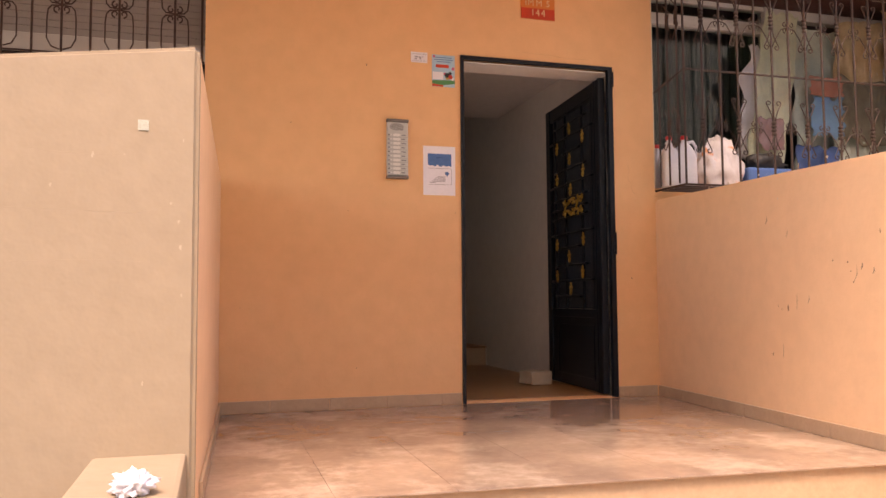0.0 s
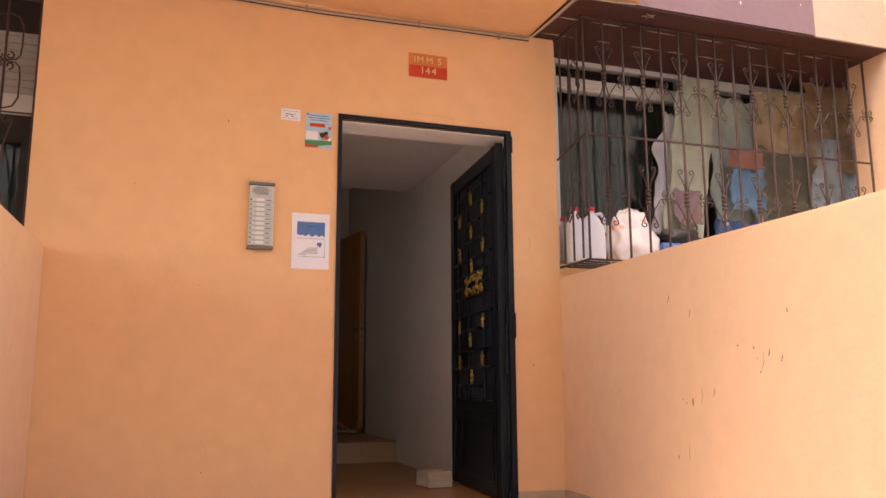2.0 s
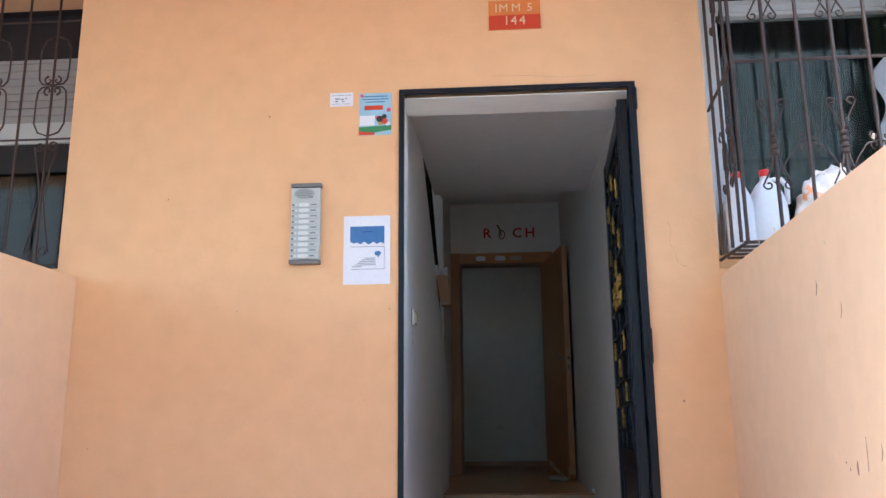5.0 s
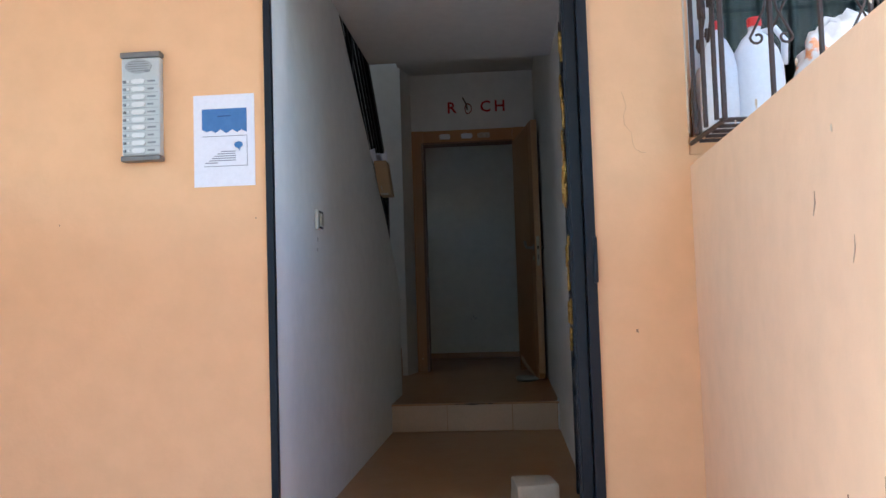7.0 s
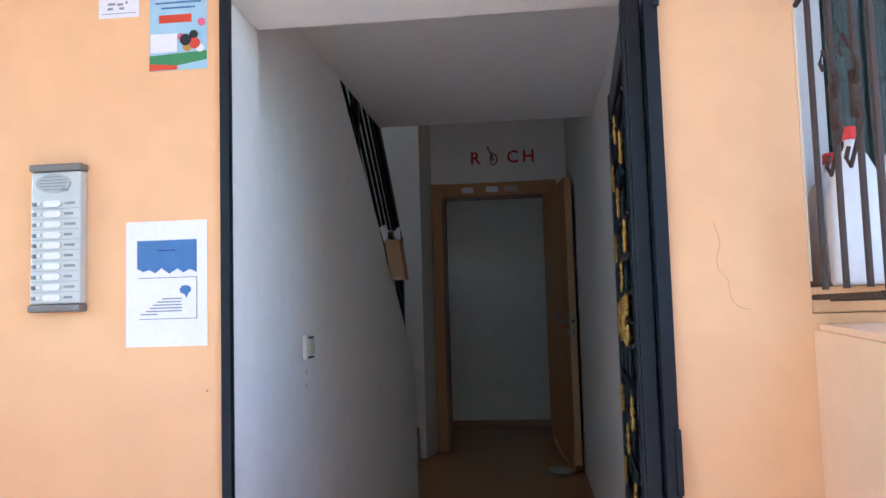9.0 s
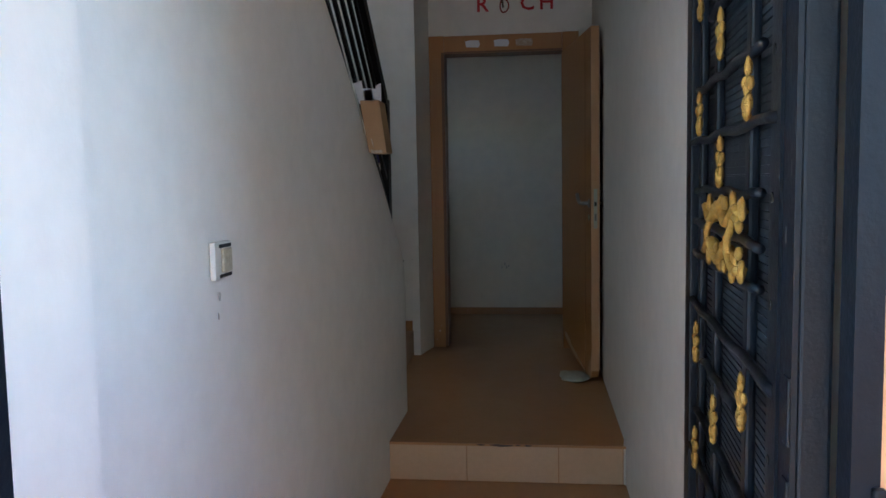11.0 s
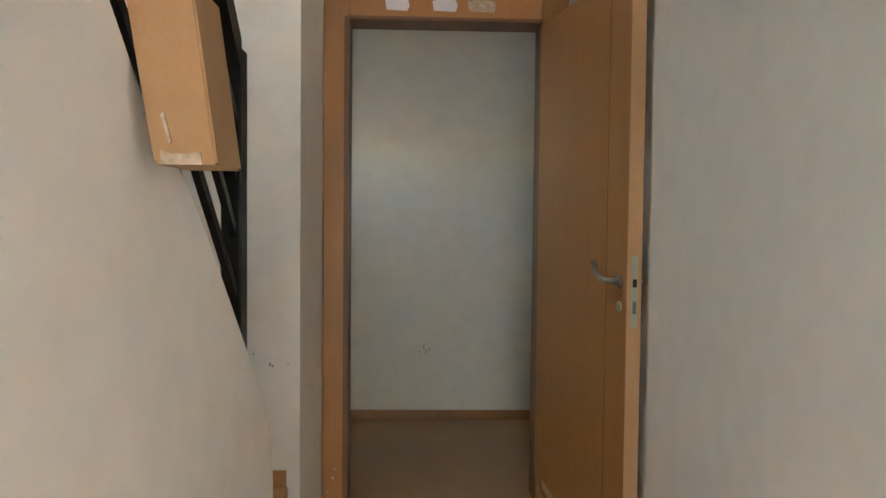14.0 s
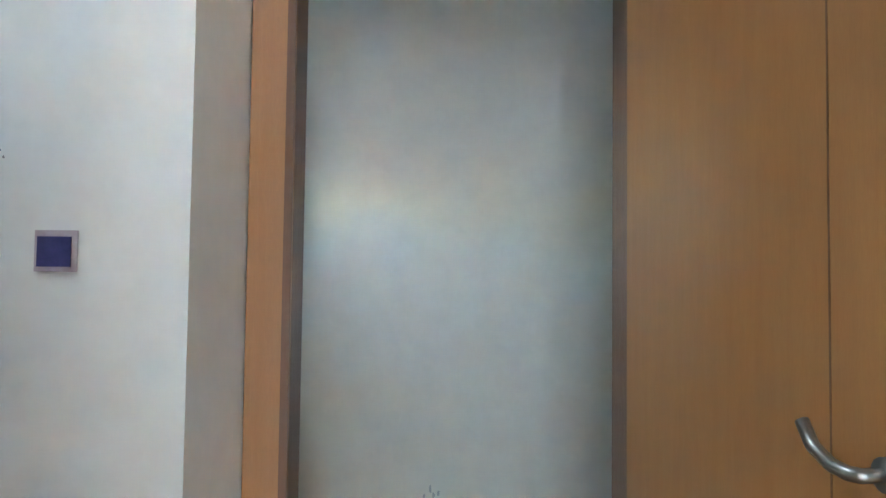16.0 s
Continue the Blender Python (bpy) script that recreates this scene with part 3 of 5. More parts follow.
for pts in ([(2.763, 2.207), (2.771, 2.18), (2.775, 2.159), (2.766, 2.13), (2.768, 2.103)], [(2.768, 2.103), (2.788, 2.079), (2.790, 2.05), (2.796, 2.03), (2.812, 2.017), (2.83, 2.014)], [(2.05, 2.885), (2.2, 2.882), (2.35, 2.868), (2.5, 2.872)]):
    c = bmesh.new()
    tube(c, [(x, F, z) for x, z in pts], 0.0008, 4)
    part("crack", c, "crack", facade)
chips(yard, "y", 2.48, [(-0.1, 1.726, 0.006), (-0.02, 1.73, 0.005), (0.1, 1.6, 0.008), (0.13, 1.775, 0.006), (0.034, 1.115, 0.005), (0.12, 1.55, 0.007), (0.13, 1.35, 0.006), (-0.2, 1.64, 0.006), (0.125, 1.48, 0.008)], "cream_chip", seed=5)
for pts in ([(-0.6, 1.585), (-0.35, 1.582), (-0.15, 1.577), (0.026, 1.573)], [(-0.12, 1.575), (0.0, 1.572), (0.13, 1.599)], [(-0.25, 1.735), (-0.107, 1.726), (-0.031, 1.73)], [(-0.3, 1.44), (-0.1, 1.446), (0.05, 1.44)]):
    c = bmesh.new()
    tube(c, [(x, 2.4805, z) for x, z in pts], 0.0008, 4)
    part("crack", c, "cream", yard)
chips(tag_wall, "y", 9.22, [(1.12, 2.46, 0.006), (1.13, 2.445, 0.004), (1.18, 1.656, 0.012), (1.135, 1.613, 0.010), (1.16, 1.622, 0.007), (1.195, 1.607, 0.010), (1.20, 1.542, 0.007), (1.30, 1.528, 0.008), (1.335, 1.601, 0.007), (1.40, 1.56, 0.009), (1.41, 1.553, 0.006), (1.47, 1.56, 0.006), (1.25, 1.66, 0.007), (1.22, 1.49, 0.006), (1.10, 1.70, 0.006), (1.32, 1.46, 0.006)], "scuff", seed=6)
chips(back, "y", 10.92, [(2.035, 1.345, 0.016), (2.07, 1.328, 0.013), (2.01, 1.318, 0.012), (2.05, 1.32, 0.012)], "scuff_soft", seed=7)
chips(west, "x", LX, [(5.57, 1.845, 0.010), (5.56, 1.80, 0.008), (6.6, 2.2, 0.01)], "scuff_soft", seed=8)

# marble slabs of the porch, cut to the slanting front edge
def porch_slabs():
    nx_, ny_ = 7, 5
    dx, dy = (2.955 - 0.19) / nx_, (F - 0.016 - 2.80) / ny_
    for i in range(nx_):
        for j in range(ny_ + 1):
            x0, x1 = 0.19 + i * dx + 0.0008, 0.19 + (i + 1) * dx - 0.0008
            if j < ny_:
                y0a = y0b = 2.80 + j * dy + 0.0008
                y1 = 2.80 + (j + 1) * dy - 0.0008
            else:
                y0a, y0b, y1 = 2.771 - 0.049 * x0 - 0.012, 2.771 - 0.049 * x1 - 0.012, 2.7992
            part("marble_slab", prism([(x0, y0a), (x1, y0b), (x1, y1), (x0, y1)], "z", PORCH - 0.006, PORCH), "marble", porch)


porch_slabs()

# ---- the porch ----
sign = thing("number_sign", "orange and red plate reading IMM 5 144 on orange wall", "sign")
part("plate", rect(2.040, 2.271, 3.102, 3.245, F - 0.004, F - 0.0005), "sign_orange", sign)
part("lower_band", rect(2.042, 2.269, 3.104, 3.172, F - 0.0065, F - 0.0045), "sign_red", sign)
for ch, x in (("I", 2.074), ("M", 2.107), ("M", 2.163), ("5", 2.224)):
    lettering("letter", ch, 0.056, "cream_ink", sign, (x, F - 0.0075, 3.205))
for ch, x in (("1", 2.120), ("4", 2.152), ("4", 2.190)):
    lettering("digit", ch, 0.060, "cream_ink", sign, (x, F - 0.0085, 3.142))

ic = thing("intercom", "pale metal intercom with ten name plates on orange wall", "intercom")
part("body", boxes((1.177, 1.303, F - 0.030, F - 0.001, 2.072, 2.388), bevel=0.004), "steel_pale", ic)
part("top_cap", boxes((1.174, 1.306, F - 0.037, F - 0.001, 2.389, 2.407), bevel=0.005), "steel_dark", ic)
part("bottom_cap", boxes((1.174, 1.306, F - 0.037, F - 0.001, 2.053, 2.071), bevel=0.005), "steel_dark", ic)
oval = [(1.234 + 0.044 * math.cos(a), 2.360 + 0.023 * math.sin(a)) for a in [2 * math.pi * k / 24 for k in range(24)]]
part("speaker", flat_xz(oval, F - 0.033, F - 0.031), "steel", ic)
for k in range(5):
    w = 0.036 * math.cos((k - 2) * 0.45)
    part("speaker_slot", rect(1.234 - w, 1.234 + w, 2.3592 + (k - 2) * 0.0075, 2.3608 + (k - 2) * 0.0075, F - 0.0338, F - 0.0332), "steel_dark", ic)
part("lens", rect(1.256, 1.272, 2.340, 2.348, F - 0.0345, F - 0.0335), "button", ic)
for i in range(10):
    z = 2.311 - i * 0.0249
    pill = [(1.233 + sx * 0.014 + 0.0085 * math.cos(q), z + 0.0075 * math.sin(q)) for sx, q0 in ((1, -math.pi / 2), (-1, math.pi / 2)) for q in [q0 + math.pi * k / 6 for k in range(7)]]
    part("row_ridge", boxes((1.181, 1.299, F - 0.0325, F - 0.0302, z - 0.0125, z - 0.0108)), "steel", ic)
    part("name_plate", flat_xz(pill, F - 0.0345, F - 0.0305), "plate_pale", ic)
    part("name_strip", rect(1.262, 1.262 + (0.026, 0.022, 0.028, 0.020)[i % 4], z - 0.0025, z + 0.0035, F - 0.0312, F - 0.0303), "button", ic)
    part("button", boxes((1.182, 1.191, F - 0.035, F - 0.0305, z - 0.005, z + 0.004), bevel=0.0015), "button" if i % 4 else "steel_dark", ic)
    # pale piece beside each button paints its glint
    part("button_glint", boxes((1.196, 1.204, F - 0.034, F - 0.0305, z - 0.003, z + 0.004), bevel=0.001), "plate_pale", ic)

note = thing("notice", "white A4 notice with a blue picture in a clear sleeve", "notice")
part("sheet", rect(1.402, 1.602, 1.965, 2.262, F - 0.0025, F - 0.0008), "paper", note)
part("blue_picture", flat_xz([(1.430, 2.216), (1.577, 2.216), (1.577, 2.138), (1.560, 2.146), (1.545, 2.138), (1.53, 2.148), (1.51, 2.136), (1.49, 2.150), (1.475, 2.138), (1.46, 2.146), (1.445, 2.142), (1.430, 2.150)], F - 0.004, F - 0.0028), "blue_ink", note)
part("rule", rect(1.432, 1.578, 2.126, 2.128, F - 0.004, F - 0.0028), "grey_ink", note)
part("rule", rect(1.436, 1.578, 2.029, 2.031, F - 0.004, F - 0.0028), "grey_ink", note)
part("rule", rect(1.5765, 1.578, 2.031, 2.126, F - 0.0045, F - 0.0028), "grey_ink", note)
part("cloud_mark", flat_xz([(1.535, 2.098), (1.540, 2.106), (1.552, 2.108), (1.562, 2.103), (1.563, 2.094), (1.556, 2.088), (1.552, 2.078), (1.547, 2.087), (1.538, 2.090)], F - 0.004, F - 0.0028), "blue_ink", note)
for i, (a, b) in enumerate(((1.492, 1.540), (1.480, 1.538), (1.470, 1.540), (1.462, 1.540), (1.452, 1.540), (1.440, 1.480))):
    part("text_line", rect(a, b, 2.0755 - i * 0.0072, 2.0785 - i * 0.0072, F - 0.004, F - 0.0028), "grey_ink", note)
part("caption", rect(1.482, 1.525, 2.190, 2.193, F - 0.0052, F - 0.0042), "blue_dark", note)

card = thing("small_card", "small white card with handwriting marks on the orange wall", "card")
part("card_sheet", rect(1.329, 1.432, 2.767, 2.831, F - 0.002, F - 0.0008), "paper", card)
part("rule", rect(1.338, 1.424, 2.818, 2.8195, F - 0.003, F - 0.0022), "grey_ink", card)
part("rule", rect(1.338, 1.424, 2.777, 2.7785, F - 0.003, F - 0.0022), "grey_ink", card)
for a, b, z in ((1.352, 1.372, 2.802), (1.376, 1.392, 2.800), (1.398, 1.404, 2.804), (1.352, 1.366, 2.790), (1.382, 1.394, 2.790)):
    part("text_line", rect(a, b, z - 0.003, z + 0.003, F - 0.003, F - 0.0022), "grey_ink", card)

poster = thing("flyer", "light blue leaflet with a red ribbon and coloured shapes", "leaflet")
part("flyer_sheet", rect(1.460, 1.604, 2.628, 2.824, F - 0.002, F - 0.0008), "sky_ink", poster)
part("ribbon", rect(1.484, 1.566, 2.745, 2.765, F - 0.003, F - 0.0022), "sign_red", poster)
part("ground_band", flat_xz([(1.460, 2.628), (1.604, 2.650), (1.604, 2.672), (1.460, 2.665)], F - 0.003, F - 0.0022), "green_ink", poster)
part("red_band", flat_xz([(1.460, 2.6285), (1.53, 2.6285), (1.53, 2.638), (1.460, 2.645)], F - 0.004, F - 0.0032), "sign_red", poster)
part("white_panel", rect(1.463, 1.530, 2.672, 2.718, F - 0.004, F - 0.0032), "paper", poster)
for x, z, s, m in ((1.552, 2.70, 0.015, "ink_black"), (1.572, 2.712, 0.011, "ink_black"), (1.575, 2.690, 0.014, "sign_red"), (1.556, 2.682, 0.011, "gold"), (1.588, 2.678, 0.010, "paper"), (1.540, 2.708, 0.009, "pink_ink"), (1.592, 2.742, 0.010, "pink_ink"), (1.472, 2.812, 0.008, "pink_ink")):
    ring = [(x + s * math.cos(a), z + s * math.sin(a)) for a in [2 * math.pi * k / 9 for k in range(9)]]
    part("shape", flat_xz(ring, F - 0.0052 - s * 0.04, F - 0.0042), m, poster)
for i, (a, b) in enumerate(((1.478, 1.585), (1.474, 1.59), (1.49, 1.575))):
    part("text_line", rect(a, b, 2.806 - i * 0.013, 2.810 - i * 0.013, F - 0.003, F - 0.0022), "blue_ink", poster)

sticker = thing("sticker", "worn pale grey-green sticker on the cream wall", "sticker")
part("film", rect(0.012, 0.040, 1.797, 1.826, 2.4775, 2.4795), "stone_green", sticker)

rag = thing("crumpled_paper", "crumpled white paper on the cream block", "paper", (0.058, 2.02, 0.931))
smooth(part("ball", blob(0.040, 0.040, 0.026, 3, 0.6, 4, 3.4), "paper", rag))

# cables under the soffit
def cable(name, label, pts, r, mat):
    ob = thing(name, label, "cable")
    c = bmesh.new()
    tube(c, pts, r, 6)
    smooth(part("sheath", c, mat, ob))
    return ob


rnd = random.Random(5)
base = [(-0.9, 3.432), (-0.4, 3.434), (-0.105, 3.433), (0.3, 3.425), (0.7, 3.418), (1.1, 3.415), (1.53, 3.410), (1.9, 3.414), (2.3, 3.418), (2.6, 3.422), (2.79, 3.426)]
for k, (r, m, dz) in enumerate(((0.0065, "cable_pale", 0.0), (0.005, "cable_tan", 0.013), (0.004, "cable_dark", -0.009))):
    pts = [(x, F - 0.008 - 0.002 * k, z + dz + rnd.uniform(-0.003, 0.003)) for x, z in base]
    if k < 2:
        pts += [(2.808, 4.72, 3.438 - 0.004 * k), (2.822 + 0.01 * k, 4.5, 3.440), (2.83 + 0.012 * k, 4.24, 3.440), (2.9, 4.205 - 0.012 * k, 3.440), (3.05, 4.20 - 0.012 * k, 3.441), (3.185, 4.19 - 0.012 * k, 3.443)]
    cb = cable("wall_cable", "pale cables clipped under the soffit" if k < 2 else "thin dark cable clipped under the soffit", pts, r, m)
    for x in (0.02, 0.75, 1.45, 2.1, 2.6):
        if k == 0:
            part("clip", boxes((x - 0.006, x + 0.006, F - 0.018, F - 0.001, 3.404, 3.438)), "cable_tan", cb)
hang = thing("hanging_wire", "bare wire with a white connector hanging from the soffit", "wire")
c = bmesh.new()
tube(c, [(1.652, 4.227, 3.452), (1.648, 4.222, 3.43), (1.640, 4.215, 3.40), (1.627, 4.205, 3.37), (1.618, 4.2, 3.34), (1.617, 4.2, 3.315)], 0.003, 6)
part("wire", c, "cable_dark", hang)
part("connector", boxes((1.609, 1.627, 4.191, 4.209, 3.277, 3.315), bevel=0.004), "paint", hang)

# entrance door frame and gate
fr = structure("door_1", boxes((1.638, 1.660, F - 0.010, F + 0.014, PORCH + 0.001, 2.811), (1.638, 2.664, F - 0.010, F + 0.014, 2.812, 2.833), (2.634, 2.664, F - 0.012, F + 0.028, PORCH + 0.001, 2.811)), "black", "thin black metal door frame", "door frame")
part("latch_mark", boxes((1.6375, 1.6395, F - 0.010, F + 0.03, 1.70, 1.88)), "steel_dark", fr)
part("hinge_barrel", boxes((2.654, 2.668, F - 0.022, F - 0.011, 2.70, 2.80), bevel=0.003), "black", fr)
part("hinge_barrel", boxes((2.654, 2.667, F - 0.024, F - 0.012, 1.62, 1.76), bevel=0.003), "black", fr)

gate = thing("entrance_door", "open black metal entrance door with gold flower castings and a louvred backing", "door", (2.622, 4.815, 0), -3.6)
GZ0, GZ1, GE = 0.735, 2.775, 1.02      # foot, head and width of the leaf
part("stile", boxes((-0.024, 0.012, 0.0, 0.105, GZ0, GZ1), bevel=0.004), "black", gate)
part("stile", boxes((-0.026, 0.010, 0.940, GE, GZ0, GZ1), bevel=0.004), "black", gate)
part("edge_strip", boxes((-0.031, -0.0245, 0.004, 0.020, GZ0, GZ1), (-0.029, -0.0245, 0.086, 0.104, GZ0, GZ1)), "black", gate)
part("top_rail", boxes((-0.022, 0.010, 0.106, 0.939, 2.68, GZ1), bevel=0.004), "black", gate)
part("mid_rail", boxes((-0.022, 0.010, 0.106, 0.939, 1.215, 1.270), bevel=0.004), "black", gate)
part("kick_panel", boxes((-0.014, 0.008, 0.106, 0.939, GZ0, 1.214)), "black", gate)
part("kick_moulding", boxes((-0.020, -0.0145, 0.17, 0.83, 0.80, 0.812), (-0.020, -0.0145, 0.17, 0.83, 1.15, 1.162), (-0.020, -0.0145, 0.17, 0.182, 0.813, 1.149), (-0.020, -0.0145, 0.818, 0.83, 0.813, 1.149)), "black", gate)
louvre = bmesh.new()
z = 1.274
while z < 2.675:
    add_box(louvre, 0.003, 0.008, 0.106, 0.939, z, z + 0.0095)
    add_box(louvre, 0.006, 0.009, 0.106, 0.939, z + 0.0096, z + 0.013)
    z += 0.0132
part("louvred_sheet", louvre, "slate", gate)
for y, w in ((0.150, 0.011), (0.188, 0.024), (0.365, 0.018), (0.680, 0.018), (0.880, 0.018)):
    part("upright", boxes((-0.014, 0.002, y - w, y + w, 1.271, 2.679), bevel=0.005), "black", gate)
for a, b, z in ((0.235, 0.86, 2.60), (0.11, 0.935, 2.505), (0.35, 0.70, 2.395), (0.235, 0.86, 2.27), (0.11, 0.935, 2.165), (0.235, 0.87, 2.062), (0.235, 0.89, 1.990), (0.235, 0.89, 1.925),
                (0.11, 0.935, 1.808), (0.365, 0.76, 1.708), (0.235, 0.86, 1.580), (0.11, 0.935, 1.470), (0.365, 0.86, 1.360)):
    c = bmesh.new()
    n = 10
    tube(c, [(-0.0195, a + (b - a) * i / n, z + 0.004 * math.sin(i * 1.7 + z * 40)) for i in range(n + 1)], 0.008, 8)
    smooth(part("crossbar", c, "black", gate))


def casting(pieces_, depth=-0.030):
    """A flat cast ornament built of overlapping rounded leaves (across, up, half width, half height, lean)."""
    bm = bmesh.new()
    for dy, dz, ry, rz, lean in pieces_:
        g = bmesh.ops.create_icosphere(bm, subdivisions=2, radius=1.0)
        ca, sa = math.cos(lean), math.sin(lean)
        for v in g["verts"]:
            k = 0.88 + 0.34 * noise.noise(v.co * 2.4 + Vector((dy * 90, dz * 90, 0)))
            p, q = v.co.y * ry * k, v.co.z * rz * k
            v.co = Vector((depth + v.co.x * 0.007 * k, dy + p * ca - q * sa, dz + p * sa + q * ca))
    return bm


FLOWER = ((0, 0.034, 0.010, 0.017, 0), (-0.017, 0.012, 0.013, 0.012, 0.5), (0.017, 0.011, 0.013, 0.012, -0.5), (0, 0.004, 0.012, 0.016, 0), (-0.009, -0.020, 0.011, 0.019, 0.25), (0.010, -0.021, 0.011, 0.018, -0.25), (0.0, -0.034, 0.010, 0.009, 0))
first = None
for i, (y, z) in enumerate(((0.530, 2.550), (0.290, 2.450), (0.775, 2.445), (0.530, 2.332), (0.285, 2.211), (0.780, 2.215), (0.520, 2.111), (0.300, 1.745), (0.800, 1.735), (0.560, 1.640), (0.320, 1.520), (0.800, 1.505), (0.540, 1.410))):
    if first is None:
        first = smooth(part("gold_flower", casting(FLOWER), "gold", gate))
        ob = first
    else:
        ob = new("gold_flower", first.data)
        ob.parent = gate
    ob.location = (0, y, z)
    ob.rotation_euler = (radians((i * 37) % 15 - 7), 0, 0)
# two mirrored rows of scrollwork, tied by two small curls
SCROLL = []
for sgn, zc in ((1, 2.026), (-1, 1.957)):
    SCROLL += [(0.315, zc + sgn * 0.012, 0.020, 0.022, 0.3), (0.335, zc - sgn * 0.014, 0.018, 0.012, -0.4), (0.372, zc + sgn * 0.002, 0.026, 0.015, 0.5), (0.385, zc + sgn * 0.026, 0.015, 0.015, 0), (0.425, zc - sgn * 0.008, 0.028, 0.012, -0.3),
               (0.460, zc + sgn * 0.018, 0.030, 0.013, 0.1), (0.505, zc + sgn * 0.020, 0.030, 0.012, -0.2), (0.480, zc - sgn * 0.012, 0.018, 0.010, 0.2), (0.545, zc + sgn * 0.004, 0.022, 0.018, 0.5), (0.590, zc - sgn * 0.010, 0.026, 0.012, 0.3),
               (0.625, zc + sgn * 0.014, 0.020, 0.022, -0.4), (0.650, zc - sgn * 0.006, 0.014, 0.014, 0)]
med = casting(SCROLL)
for y in (0.385, 0.600):
    tube(med, [(-0.030, y, 1.955), (-0.036, y + 0.014, 1.972), (-0.038, y + 0.006, 1.990), (-0.036, y - 0.010, 2.004), (-0.030, y - 0.004, 2.024)], 0.0065, 7)
for sgn, zc in ((1, 2.026), (-1, 1.957)):
    tube(med, [(-0.031, 0.315 + 0.335 * i / 14, zc + sgn * 0.016 * math.sin(i * 0.9 + 0.6)) for i in range(15)], 0.0115, 8, 0.6)
smooth(part("gold_medallion", med, "gold", gate))
for z in (2.44, 2.255, 2.060, 1.915, 1.70, 1.52):
    part("screw_hole", lathe([(0.0075, 0), (0.0075, 0.0015), (0.004, 0.002)], 12), "ink_black", gate).matrix_local = Matrix.Translation((-0.0142, 0.188, z)) @ Matrix.Rotation(radians(-90), 4, "Y")
part("latch_tongue", boxes((-0.012, 0.004, GE + 0.001, GE + 0.018, 1.80, 1.835), bevel=0.002), "steel_dark", gate)
part("lower_hinge", boxes((-0.036, -0.0315, 0.0, 0.026, 1.62, 1.74), (-0.036, -0.0315, 0.0, 0.026, 1.78, 1.86), bevel=0.003), "black", gate)
for y, z in ((0.046, 2.10), (0.040, 1.90), (0.052, 1.71), (0.07, 2.02)):
    part("paint_chip", boxes((-0.0249, -0.0243, y - 0.003, y + 0.002, z - 0.012, z + 0.008)), "steel_dark", gate)

stop = thing("door_block", "rough pale stone block holding the metal door open", "stone", (2.475, 5.66, PORCH + 0.003), 8)
b = boxes((-0.085, 0.085, -0.095, 0.095, 0, 0.098), bevel=0.012)
bmesh.ops.subdivide_edges(b, edges=b.edges[:], cuts=1, use_grid_fill=True)
for v in b.verts:
    v.co += 0.006 * noise.noise_vector(v.co * 18)
    v.co.z = max(0, v.co.z)
part("block", b, "stone_pale", stop)

# ---- window with black scrolled grille, beside the porch ----
win = structure("window_1", boxes((-1.7, 0.144, 5.06, 5.10, 3.20, 3.449), (-1.7, 0.144, 5.055, 5.10, 2.60, 2.745), (-1.7, -1.64, 5.05, 5.11, 2.07, 2.599), (0.05, 0.144, 5.05, 5.11, 2.07, 2.599)), "shutter_dark", "white and brown window with a roller shutter", "window")
slats = bmesh.new()
z = 2.86
while z < 3.2:
    add_box(slats, -1.69, 0.14, 5.062, 5.072, z, z + 0.038, bevel=0.003)
    z += 0.040
part("shutter", slats, "shutter_grey", win, "grey roller shutter slats")
part("window_rail", boxes((-1.7, 0.144, 5.045, 5.10, 2.746, 2.856), bevel=0.006), "alu", win)
part("pane", boxes((-1.639, 0.049, 5.08, 5.086, 2.071, 2.599)), "glass", win)
part("window_sill", boxes((-1.699, 0.144, 4.80, 5.05, 2.061, 2.069)), "facade", win)
# reveal darkened to paint in the shade of the recess
structure("trim_west_reveal", boxes((0.1455, 0.17, FB + 0.001, 5.12, 2.07, 3.435), (-1.7, 0.144, FB + 0.001, 5.055, 3.437, 3.45)), "shutter_dark", "window reveal, its shade put into a dark colour", "trim")

grl = thing("window_grille", "black wrought iron window grille with scrolls", "grille")
GY = 4.865
